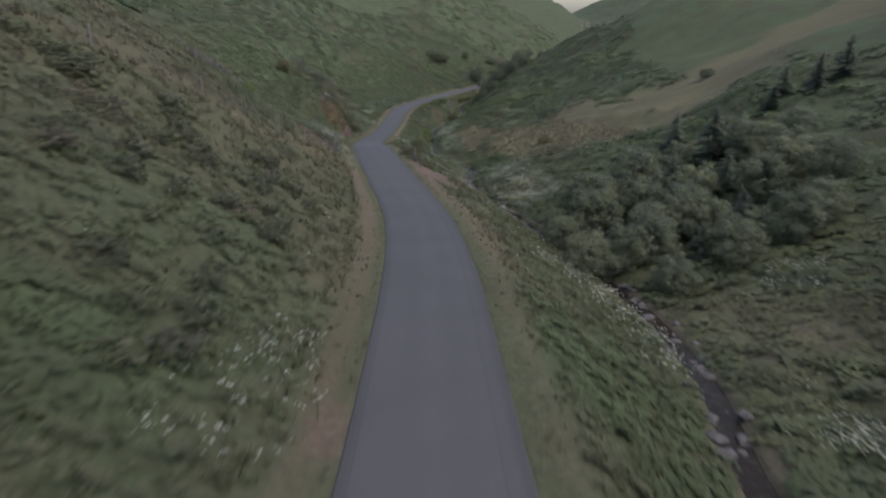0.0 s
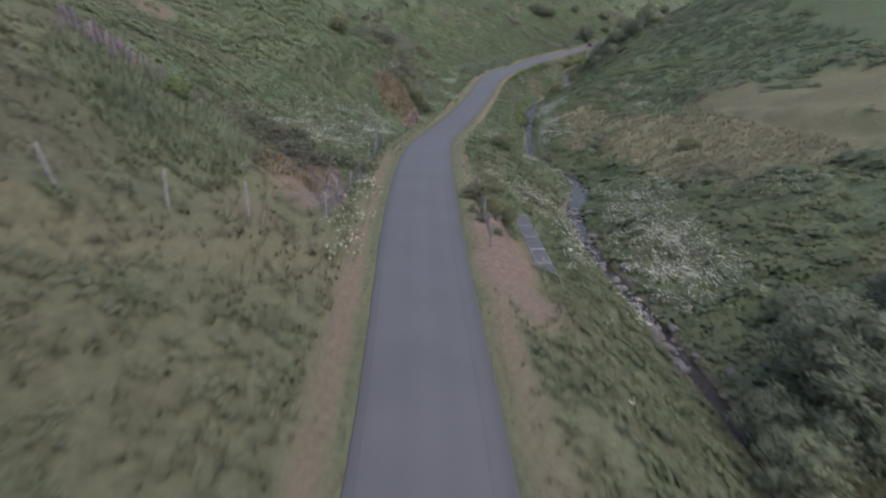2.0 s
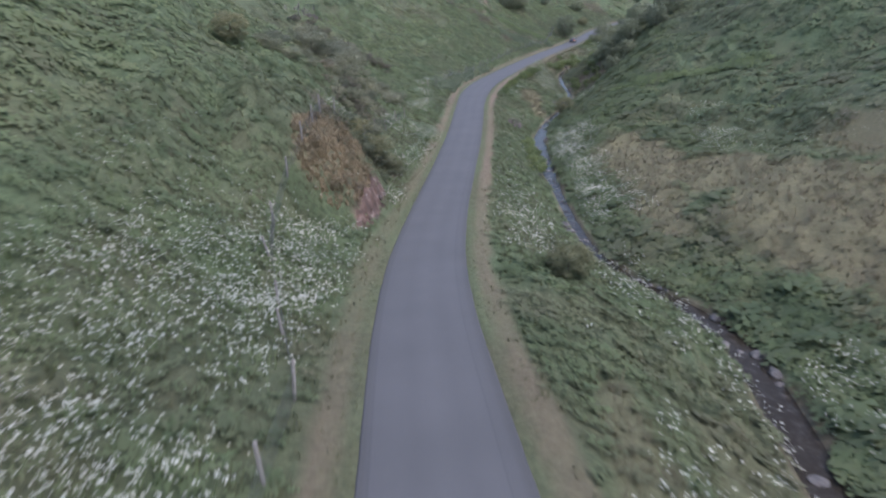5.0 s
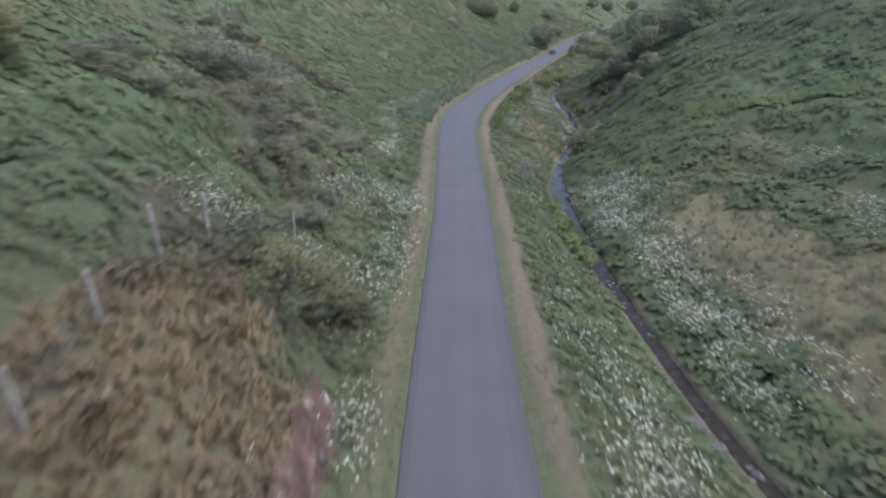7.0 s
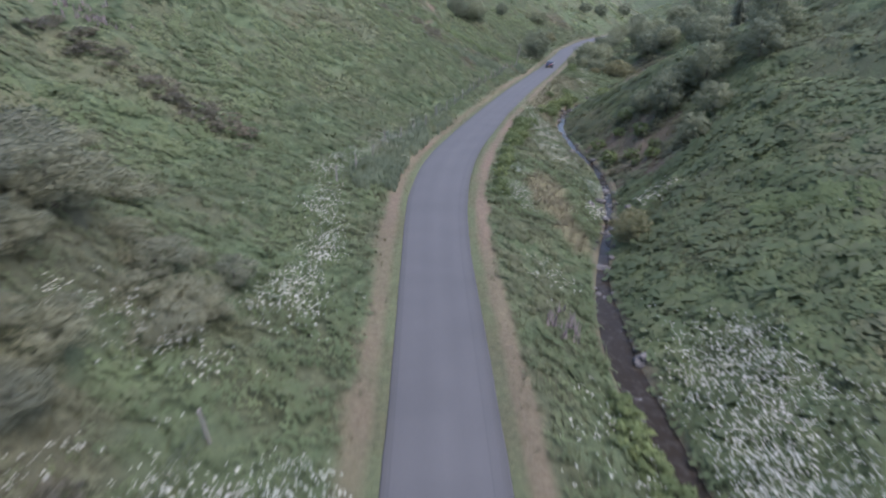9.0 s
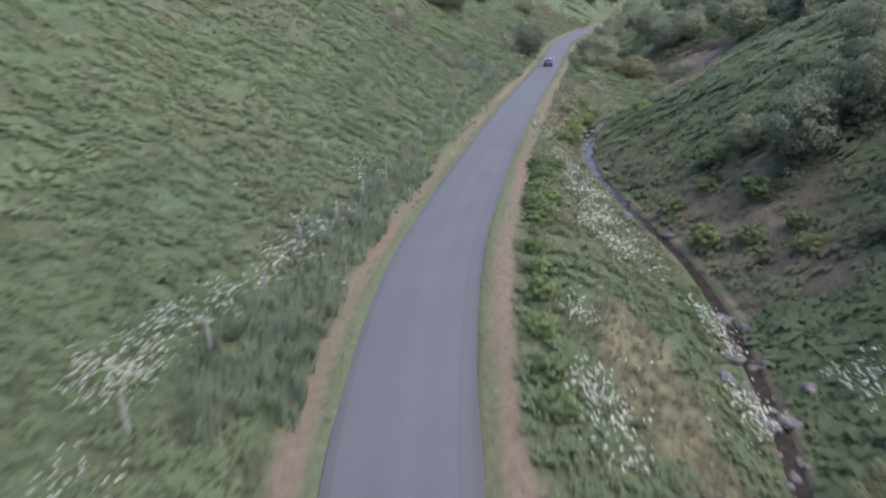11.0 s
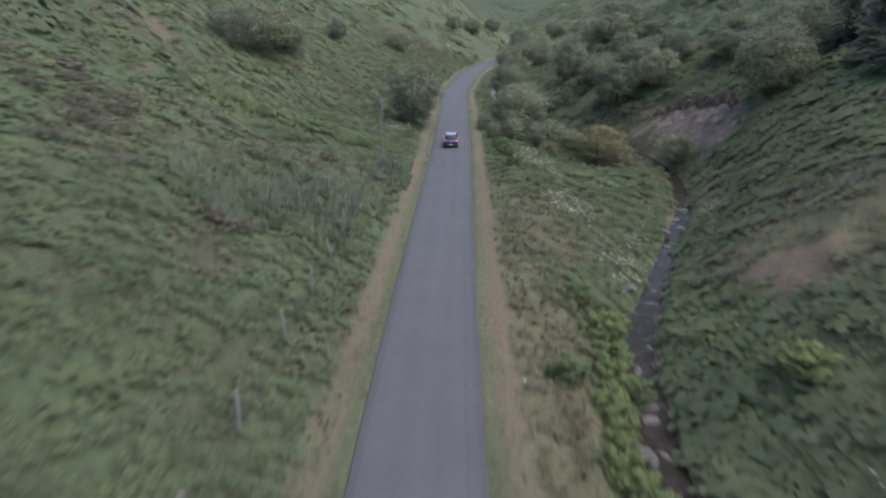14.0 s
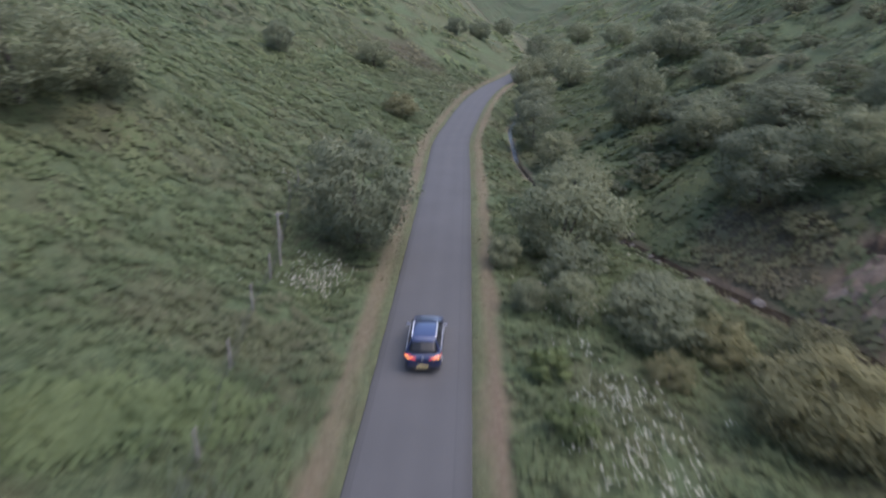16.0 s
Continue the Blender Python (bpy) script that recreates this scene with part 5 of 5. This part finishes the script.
def outcrop():
    """Broken reddish rock face beside the lane."""
    root = tagged(new("rock_outcrop"), "broken red and white sandstone face above the verge", "rock")
    shapes = [stone("rock", 20 + k, BANKROCK, 0.4, 3) for k in range(4)]
    rng = np.random.RandomState(82)
    face("rock_face", [(-18.3, 120.5), (-18.4, 124), (-18.5, 128), (-18.8, 132.5)], 1.5, 0.34, root)
    for k in range(9):
        y = 121 + 11 * rng.rand()
        x = -18.3 + 0.3 * rng.randn()
        ob = new("rock", shapes[k % 4])
        ob.parent = root
        r = 0.18 + 0.2 * rng.rand()
        ob.matrix_basis = pose(x, y, float(ground_z(x, y)) + 0.1 * r, 20 * rng.randn(), 20 * rng.randn(), rng.rand() * 360) @ Matrix.Diagonal((r * 0.8, r * 1.3, r * 0.9, 1))
    bank = tagged(new("eroded_bank"), "raw red earth and rock face under the turf edge", "rock")
    face("rock_face", [(-11.8, 64.6), (-11.9, 66.6), (-12.3, 69.2), (-12.7, 71), (-13.4, 73), (-14.3, 75.3), (-14.9, 76.6)], 1.15, 0.34, bank, BANKROCK)
    face("soil_face", [(-12.7, 66.6), (-13.2, 68.6), (-13.9, 70.8), (-14.7, 73.2), (-15.3, 75)], 1.7, 0.12, bank, DARKSOIL)
    scar = tagged(new("earth_scar"), "slumped pinkish bare earth face above the stream", "bank")
    face("earth_face", [(50.6, 297.5), (51.8, 300), (53.2, 304), (53.6, 308), (53.0, 312), (52.0, 316)], 6.8, 0.3, scar, SCAR)
    face("turf_rim", [(54.6, 301.5), (56.2, 304), (57.0, 307.4), (56.2, 311), (54.9, 314), (53.8, 316.6)], 1.3, 0.7, scar, DARKSOIL)
    line = [(-15.0, 76.2), (-14.2, 74.8), (-13.3, 72.9), (-12.5, 70.6), (-11.7, 68.2)]
    for k in range(7):
        f = 4 * (k + rng.rand()) / 7.01
        (x0, y0), (x1, y1) = line[int(f)], line[min(int(f) + 1, 4)]
        x, y = x0 + (x1 - x0) * (f % 1) + 0.3 * rng.randn(), y0 + (y1 - y0) * (f % 1)
        ob = new("rock", shapes[k % 4])
        r = 0.3 + 0.35 * rng.rand()
        ob.matrix_basis = pose(x, y, float(ground_z(x, y)) - 0.3 * r, 20 * rng.randn(), 20 * rng.randn(), rng.rand() * 360) @ Matrix.Diagonal((r, r * 1.2, r * 0.8, 1))
        tagged(ob, "weathered reddish rock showing through the turf", "rock", "rocks in the bank")


# ---- fence and pole ----
def wire_curve(name, points, radius, parent, mat):
    c = bpy.data.curves.new(name, "CURVE")
    c.dimensions, c.bevel_depth, c.bevel_resolution = "3D", radius, 0
    s = c.splines.new("POLY")
    s.points.add(len(points) - 1)
    for p, q in zip(s.points, points):
        p.co = (*q, 1)
    c.materials.append(mat)
    tmp = bpy.data.objects.new(name, c)
    m = bpy.data.meshes.new_from_object(tmp)
    m.name = name
    bpy.data.objects.remove(tmp)
    m.materials.clear()
    m.materials.append(mat)
    ob = new(name, m)
    ob.parent = parent
    return ob


def post_mesh(height=1.7, radius=0.07):
    bm = bmesh.new()
    tube(bm, [(0, 0, -0.3), (0.004, 0, height * 0.5), (0, 0.004, height - 0.04), (0, 0, height)], [radius, radius * 0.97, radius * 0.92, radius * 0.55], 8)
    m = bpy.data.meshes.new("post")
    bm.to_mesh(m)
    bm.free()
    m.materials.append(POSTWOOD)
    return m


def fence(knots, label, netting):
    """Posts at the knots and between them, with line wires."""
    root = tagged(new("wire_fence"), label, "fence")
    rng = np.random.RandomState(83)
    spots = []
    for (x0, y0), (x1, y1) in zip(knots, knots[1:]):
        n = max(1, round(math.hypot(x1 - x0, y1 - y0) / 5.0))
        spots += [(x0 + (x1 - x0) * k / n, y0 + (y1 - y0) * k / n) for k in range(n)]
    spots.append(knots[-1])
    shape = post_mesh()
    tops = []
    for x, y in spots:
        z = float(ground_z(x, y))
        ob = new("post", shape)
        ob.parent = root
        ob.matrix_basis = pose(x, y, z, 4 * rng.randn(), 4 * rng.randn(), rng.rand() * 360)
        tops.append((x, y, z))
    for h in ((0.35, 0.6, 0.85, 1.05, 1.25) if netting else (0.5, 0.85, 1.2)):
        wire_curve("wire", [(x + 0.06, y, z + h + 0.02 * rng.randn()) for x, y, z in tops], 0.0024, root, WIRE)
    # square mesh between the line wires
    verts, faces = [], []
    for (x0, y0, z0), (x1, y1, z1) in zip(tops, tops[1:]):
        d = Vector((x1 - x0, y1 - y0, 0))
        n = max(2, int(d.length / 0.2))
        side = Vector((-d.y, d.x, 0)).normalized() * 0.006
        for k in range(n):
            p = Vector((x0 + 0.06, y0, z0)).lerp(Vector((x1 + 0.06, y1, z1)), (k + 0.5) / n)
            step_on = d.normalized() * 0.006
            i = len(verts)
            for h in (0.08, 1.2 if netting else 0.95):
                verts += [tuple(p + Vector((0, 0, h)) + step_on), tuple(p + Vector((0, 0, h)) + side), tuple(p + Vector((0, 0, h)) - side - step_on)]
            faces += [(i, i + 1, i + 4, i + 3), (i + 1, i + 2, i + 5, i + 4), (i + 2, i, i + 3, i + 5)]
    net = new("netting", mesh_of("netting", verts, faces, WIRE))
    net.parent = root
    tagged(net, "fine galvanised stock netting", kind="stuff")
    return root


# ---- gabion wall ----
def gabions():
    """Wire baskets filled with stone that hold up the verge."""
    a, b = Vector(GABION_A), Vector(GABION_B)
    n, wide, high, top = 5, 1.08, 1.0, 9.18
    d = (b - a) / n
    turn = math.degrees(math.atan2(-d.x, d.y))
    long = d.length
    root = new("gabion_basket")
    bm = bmesh.new()
    bmesh.ops.create_cube(bm, size=1, matrix=pose(0, 0, -high / 2) @ Matrix.Diagonal((wide - 0.05, long - 0.06, high - 0.05, 1)))
    bmesh.ops.subdivide_edges(bm, edges=bm.edges[:], cuts=7, use_grid_fill=True)
    for v in bm.verts:
        v.co += noise.noise_vector(v.co * 3.1) * 0.045
    part("stone_fill", bm, BOULDER, root, "grey angular stone filling")
    bm = bmesh.new()
    for k in range(int(long / 0.11) + 1):
        y = -long / 2 + 0.03 + k * (long - 0.06) / int(long / 0.11)
        bmesh.ops.create_cube(bm, size=1, matrix=pose(0, y, 0.012) @ Matrix.Diagonal((wide, 0.010, 0.010, 1)))
    for k in range(9):
        x = -wide / 2 + k * wide / 8
        bmesh.ops.create_cube(bm, size=1, matrix=pose(x, 0, 0.024) @ Matrix.Diagonal((0.010, long - 0.04, 0.010, 1)))
    tagged(part("wire_lid", bm, WIRE, root, "galvanised mesh lid"), kind="stuff")
    for x in (-wide / 2, wide / 2):
        bm = bmesh.new()
        tube(bm, [(x, -long / 2, 0.03), (x, 0, 0.035), (x, long / 2, 0.03)], [0.018] * 3, 6)
        part("side_rail", bm, GALVANISED, root, "pale galvanised edge bar")
    for y in (-long / 2 + 0.02, long / 2 - 0.02):
        bm = bmesh.new()
        tube(bm, [(-wide / 2, y, 0.035), (0, y, 0.04), (wide / 2, y, 0.035)], [0.024] * 3, 6)
        part("end_rail", bm, GALVANISED, root, "pale galvanised lacing bar")
    for k in range(n):
        p = a + d * (k + 0.5)
        m = pose(p.x, p.y, top - 0.12 * k, -2.5, 0, turn)
        ob = copy_thing(root, m) if k else root
        tagged(ob, "stone-filled wire gabion basket below the road edge", "gabion", "gabion baskets")
        if k == 0:
            first = m
    root.matrix_basis = first


# ---- car ----
def gloss(name, colour, rough, metal=0.0, coat=0.0, emit=None, power=0.0):
    m, n, l, b = material(name, rough, metal, 0.5)
    f = noise_node(n, l, 3.0, 3, 0.5)
    l.new(ramp(n, l, f, [(0.3, tuple(v * 0.92 for v in colour)), (0.7, tuple(min(1, v * 1.06) for v in colour))]), b.inputs["Base Color"])
    b.inputs["Coat Weight"].default_value = coat
    b.inputs["Coat Roughness"].default_value = 0.05
    if emit:
        b.inputs["Emission Color"].default_value, b.inputs["Emission Strength"].default_value = (*emit, 1), power
    return m


PAINT = gloss("blue_car_paint", (0.018, 0.03, 0.085), 0.28, 0.35, 1.0)
GLASS = gloss("tinted_car_glass", (0.02, 0.022, 0.024), 0.12, 0.0, 0.0)
GLASS.node_tree.nodes["Principled BSDF"].inputs["Specular IOR Level"].default_value = 0.2
CHROME = gloss("satin_aluminium", (0.78, 0.79, 0.81), 0.35, 0.45)
RUBBER = gloss("tyre_rubber", (0.02, 0.02, 0.02), 0.85)
TRIM = gloss("black_plastic_trim", (0.025, 0.025, 0.027), 0.6)
LAMP_RED = gloss("lit_tail_lamp", (0.5, 0.02, 0.01), 0.2, 0, 0.5, (1.0, 0.05, 0.02), 0.8)
LAMP_AMBER = gloss("lit_tail_lamp_core", (0.9, 0.4, 0.1), 0.2, 0, 0.5, (1.0, 0.42, 0.08), 2.6)
PLATE = gloss("yellow_plate", (0.9, 0.72, 0.32), 0.5)
SILVER = gloss("silver_badge", (0.75, 0.76, 0.78), 0.3, 0.9)


def surface(rows, thick=0.0, smooth=True):
    """A sheet through rows of points, mirrored to both sides of the car where asked by the rows themselves."""
    bm = bmesh.new()
    grid = [[bm.verts.new(p) for p in r] for r in rows]
    for a, b in zip(grid, grid[1:]):
        for k in range(len(a) - 1):
            f = bm.faces.new((a[k], a[k + 1], b[k + 1], b[k]))
            f.smooth = smooth
    if thick:
        bmesh.ops.recalc_face_normals(bm, faces=bm.faces[:])
        bmesh.ops.solidify(bm, geom=bm.faces[:], thickness=thick)
    return bm


def car():
    root = tagged(new("car"), "dark blue family car with silver roof rails and lit tail lamps", "car")
    # stations from tail to nose: y, half width, sill, shoulder height, top height at the middle
    st = [(-2.20, 0.66, 0.42, 0.74, 0.80), (-2.17, 0.80, 0.32, 0.86, 0.93), (-2.05, 0.885, 0.27, 0.96, 1.03), (-1.7, 0.91, 0.24, 1.0, 1.06), (-0.9, 0.91, 0.22, 0.99, 1.04), (0.0, 0.905, 0.22, 0.97, 1.02), (0.8, 0.905, 0.22, 0.95, 1.03),
          (1.2, 0.90, 0.23, 0.92, 1.02), (1.7, 0.875, 0.25, 0.86, 0.94), (2.0, 0.80, 0.28, 0.76, 0.84), (2.13, 0.68, 0.33, 0.66, 0.70), (2.19, 0.52, 0.42, 0.58, 0.60)]
    bm = bmesh.new()
    rings = []
    for y, w, sill, sh, top in st:
        half = [(w * 0.90, sill), (w * 0.99, sill + 0.12), (w, (sill + sh) * 0.52), (w * 0.975, sh - 0.06), (w * 0.93, sh), (w * 0.80, sh + (top - sh) * 0.55), (w * 0.45, top - 0.01), (0.0, top)]
        pts = [(x, y, z) for x, z in half] + [(-x, y, z) for x, z in half[-2::-1]]
        rings.append([bm.verts.new(p) for p in pts])
    for a, b in zip(rings, rings[1:]):
        for k in range(len(a)):
            bm.faces.new((a[k], a[(k + 1) % len(a)], b[(k + 1) % len(a)], b[k])).smooth = True
    bm.faces.new(rings[0]), bm.faces.new(rings[-1][::-1])
    bmesh.ops.recalc_face_normals(bm, faces=bm.faces[:])
    part("body", bm, PAINT, root)

    # cabin: four corner lines from the waist to the roof
    def arc(y, w, z, crown, n=9):
        return [(w * math.sin(1.5708 * q), y + 0.0, z + crown * (1 - q * q)) for q in np.linspace(-1, 1, n)]

    roof_rows = [arc(0.28, 0.60, 1.485, 0.04), arc(-0.1, 0.625, 1.535, 0.045), arc(-0.7, 0.63, 1.55, 0.045), arc(-1.25, 0.61, 1.53, 0.04), arc(-1.55, 0.59, 1.495, 0.04)]
    part("roof", surface(roof_rows, 0.02), PAINT, root)

    def sheet(name, top, low, mat, bow, label=""):
        rows = []
        for f in np.linspace(0, 1, 6):
            (y0, w0, z0), (y1, w1, z1) = top, low
            w = w0 + (w1 - w0) * f
            rows.append([(w * q, y0 + (y1 - y0) * f + bow * (1 - q * q), z0 + (z1 - z0) * f + 0.035 * (1 - q * q)) for q in np.linspace(-1, 1, 9)])
        return part(name, surface(rows, 0.012), mat, root, label)

    sheet("windscreen", (0.30, 0.60, 1.49), (1.02, 0.76, 1.0), GLASS, 0.14, "dark tinted windscreen")
    sheet("rear_window", (-1.58, 0.585, 1.485), (-2.02, 0.68, 1.08), GLASS, -0.06, "dark tinted rear window")
    sheet("spoiler", (-1.50, 0.60, 1.515), (-1.66, 0.585, 1.485), PAINT, -0.05)
    for s in (-1, 1):
        panes = [((0.98, 0.24), (0.0, 0.0)), ((-0.04, -0.04), (-0.92, -0.88)), ((-0.97, -0.93), (-1.75, -1.42))]
        for (lo0, hi0), (lo1, hi1) in panes:
            rows = [[(s * (0.845 - 0.215 * f - 0.02 * f * f), (lo0 + (hi0 - lo0) * f) * (1 - g) + (lo1 + (hi1 - lo1) * f) * g, 0.985 + 0.50 * f) for g in np.linspace(0, 1, 4)] for f in np.linspace(0, 1, 5)]
            part("side_window", surface(rows, 0.012), GLASS, root)
        for lo, hi in ((0.0, 0.0), (-0.945, -0.905)):
            rows = [[(s * (0.85 - 0.215 * f - 0.02 * f * f), lo + (hi - lo) * f + dy, 0.985 + 0.50 * f) for dy in (-0.045, 0.045)] for f in np.linspace(0, 1, 5)]
            part("door_pillar", surface(rows, 0.02), TRIM, root)
        for (y0, z0, x0), (y1, z1, x1) in (((1.02, 0.99, 0.83), (0.28, 1.5, 0.605)), ((-1.80, 0.99, 0.83), (-1.52, 1.5, 0.6))):
            bm = bmesh.new()
            tube(bm, [(s * x0, y0, z0), (s * (x0 + x1) / 2, (y0 + y1) / 2, (z0 + z1) / 2 + 0.03), (s * x1, y1, z1)], [0.06, 0.05, 0.045], 8)
            part("roof_pillar", bm, PAINT, root)
        bm = bmesh.new()
        tube(bm, [(s * 0.60, 0.16, 1.525), (s * 0.605, 0.05, 1.575), (s * 0.615, -0.6, 1.6), (s * 0.60, -1.2, 1.575), (s * 0.595, -1.32, 1.535)], [0.02, 0.024, 0.024, 0.024, 0.02], 8)
        part("roof_rail", bm, CHROME, root, "bright satin roof rail")
        bm = bmesh.new()
        tube(bm, [(s * 0.865, 0.95, 0.975), (s * 0.868, 0.0, 0.985), (s * 0.868, -1.0, 0.995), (s * 0.845, -1.75, 1.01)], [0.014] * 4, 6)
        part("waist_trim", bm, CHROME, root, "chrome window trim")
        bm = bmesh.new()
        bmesh.ops.create_uvsphere(bm, u_segments=14, v_segments=8, radius=1, matrix=pose(s * 1.0, 0.72, 1.03, 0, 0, s * 12) @ Matrix.Diagonal((0.115, 0.07, 0.075, 1)))
        for f in bm.faces:
            f.smooth = True
        mirror = part("wing_mirror", bm, PAINT, root)
        bm = bmesh.new()
        bmesh.ops.create_cube(bm, size=1, matrix=pose(s * 1.0, 0.652, 1.03) @ Matrix.Diagonal((0.17, 0.012, 0.1, 1)))
        bmesh.ops.bevel(bm, geom=bm.edges[:], offset=0.004, segments=2, affect="EDGES")
        part("mirror_glass", bm, CHROME, mirror)
        rows = [[(s * x, -2.215 + 0.62 * max(0, x - 0.55) ** 1.6 - 0.0 + dy, 0.885 + 0.24 * (x - 0.45) + (z - 0.87) * (0.16 + 0.55 * (x - 0.36))) for x in np.linspace(0.33, 0.9, 9)] for z, dy in ((0.835, 0.0), (0.87, 0.0), (0.905, 0.03))]
        lamp = part("tail_light", surface(rows, 0.02), LAMP_RED, root, "lit red tail light")
        rows = [[(s * x, -2.235 + 0.62 * max(0, x - 0.55) ** 1.6, 0.885 + 0.24 * (x - 0.45) + (z - 0.87) * (0.16 + 0.55 * (x - 0.36))) for x in np.linspace(0.5, 0.86, 7)] for z in (0.85, 0.89)]
        part("lamp_core", surface(rows, 0.01), LAMP_AMBER, lamp, "glowing orange lamp core")
        for y in (-1.32, 1.32):
            bm = bmesh.new()
            prof = [(0.20, -0.105), (0.30, -0.11), (0.335, -0.08), (0.34, 0.0), (0.335, 0.08), (0.30, 0.11), (0.20, 0.105)]
            ringsw = [[bm.verts.new((s * 0.80 + h, y + r * math.cos(a), 0.34 + r * math.sin(a))) for r, h in prof] for a in np.linspace(0, 2 * math.pi, 25)[:-1]]
            for i in range(24):
                for k in range(len(prof) - 1):
                    bm.faces.new((ringsw[i][k], ringsw[i][k + 1], ringsw[(i + 1) % 24][k + 1], ringsw[(i + 1) % 24][k])).smooth = True
            bmesh.ops.recalc_face_normals(bm, faces=bm.faces[:])
            wheel = new("wheel")
            wheel.parent = root
            part("tyre", bm, RUBBER, wheel)
            bm = bmesh.new()
            bmesh.ops.create_cone(bm, cap_ends=True, segments=24, radius1=0.21, radius2=0.19, depth=0.06, matrix=pose(s * 0.87, y, 0.34, 0, s * 90, 0))
            for k in range(5):
                bmesh.ops.create_cube(bm, size=1, matrix=pose(s * 0.905, y, 0.34, 72 * k, 0, 0) @ pose(0, 0, 0.1) @ Matrix.Diagonal((0.02, 0.05, 0.18, 1)))
            part("rim", bm, CHROME, wheel, "five-spoke alloy rim")
    bm = bmesh.new()
    bmesh.ops.create_cube(bm, size=1, matrix=pose(0, -2.262, 0.47, -4) @ Matrix.Diagonal((0.54, 0.016, 0.11, 1)))
    bmesh.ops.bevel(bm, geom=bm.edges[:], offset=0.004, segments=2, affect="EDGES")
    plate = part("number_plate", bm, PLATE, root, "yellow rear number plate")
    for x, w in ((-0.17, 0.12), (0.0, 0.12), (0.16, 0.14)):
        bm = bmesh.new()
        bmesh.ops.create_cube(bm, size=1, matrix=pose(x, -2.273, 0.47, -4) @ Matrix.Diagonal((w, 0.004, 0.042, 1)))
        part("plain_bar", bm, TRIM, plate)
    rows = [[(x, -2.20 - 0.045 * (1 - (x / 0.85) ** 2) + 0.35 * max(0, abs(x) - 0.5) ** 1.7, z) for x in np.linspace(-0.86, 0.86, 13)] for z in (0.30, 0.36, 0.42)]
    part("rear_bumper", surface(rows, 0.05), TRIM, root, "black plastic lower bumper")
    bm = bmesh.new()
    bmesh.ops.create_cone(bm, cap_ends=True, segments=20, radius1=0.05, radius2=0.042, depth=0.02, matrix=pose(0, -2.205, 0.88, 82, 0, 0))
    part("badge", bm, SILVER, root, "round silver badge")
    bm = bmesh.new()
    tube(bm, [(0, -2.01, 1.10), (0.12, -1.93, 1.2), (0.26, -1.85, 1.27)], [0.014, 0.011, 0.008], 6)
    part("wiper", bm, TRIM, root)
    x, y = 22.98, 314.5
    slope = math.degrees(math.atan2(float(ROAD_Z(y + 1.4) - ROAD_Z(y - 1.4)), 2.8))
    head = math.degrees(math.atan2(-float(ROAD_X(y + 3) - ROAD_X(y - 3)), 6))
    root.matrix_basis = pose(x - 0.1, y, float(ROAD_Z(y)) + 0.06, 0, 0, head) @ pose(0, 0, 0, slope) @ Matrix.Diagonal((1.0, 1.09, 1.0, 1))


def pole(x, y, height):
    """A slim weathered wooden pole with a short cross-arm."""
    z = float(ground_z(x, y))
    root = tagged(new("wooden_pole"), "slim weathered wooden pole standing in the bracken", "pole")
    root.matrix_basis = pose(x, y, z, 1.5, 2.0, 20)
    bm = bmesh.new()
    tube(bm, [(0, 0, -0.4), (0.005, 0, height * 0.5), (0, 0.01, height)], [0.085, 0.075, 0.065], 10)
    part("shaft", bm, POSTWOOD, root)
    bm = bmesh.new()
    bmesh.ops.create_cube(bm, size=1, matrix=pose(0.1, 0, height - 0.12) @ Matrix.Diagonal((0.55, 0.07, 0.08, 1)))
    bmesh.ops.bevel(bm, geom=bm.edges[:], offset=0.01, segments=2, affect="EDGES")
    part("cross_arm", bm, POSTWOOD, root)


boulders()
outcrop()
pole(15.9, 324.5, 3.7)
fence([(-28.2, 44.6), (-24.3, 44.8), (-18.1, 47.6), (-16, 51.7), (-12.9, 59.2), (-10.9, 64.3), (-11.9, 72), (-12.8, 77.8), (-13.8, 83.8), (-15.2, 92), (-15.9, 96.8), (-20.7, 108.5), (-22, 113), (-22.6, 118.3), (-22.5, 122.2), (-22.6, 125.6), (-23.2, 130.4), (-22.8, 133.5), (-22.8, 139.4), (-22.7, 145.2), (-22.4, 150), (-20.5, 163.5)],
      "old post and wire fence climbing the bracken slope", True)
fence([(-20.4, 198.2), (-16.8, 214), (-12.1, 228.6), (-10.5, 233.1), (-7.3, 242.1), (-5.8, 247), (-4.4, 251.7), (-1.9, 259.8), (0, 265.7), (3.1, 275.2), (7.5, 290), (11.6, 301.6), (18.0, 338.4)], "weathered post and wire fence beside the lane", False)
fence([(-3.4, 77.2), (-2.5, 72.0), (-1.7, 66.8)], "low wire fence along the edge of the eroded verge", False)
gabions()
car()
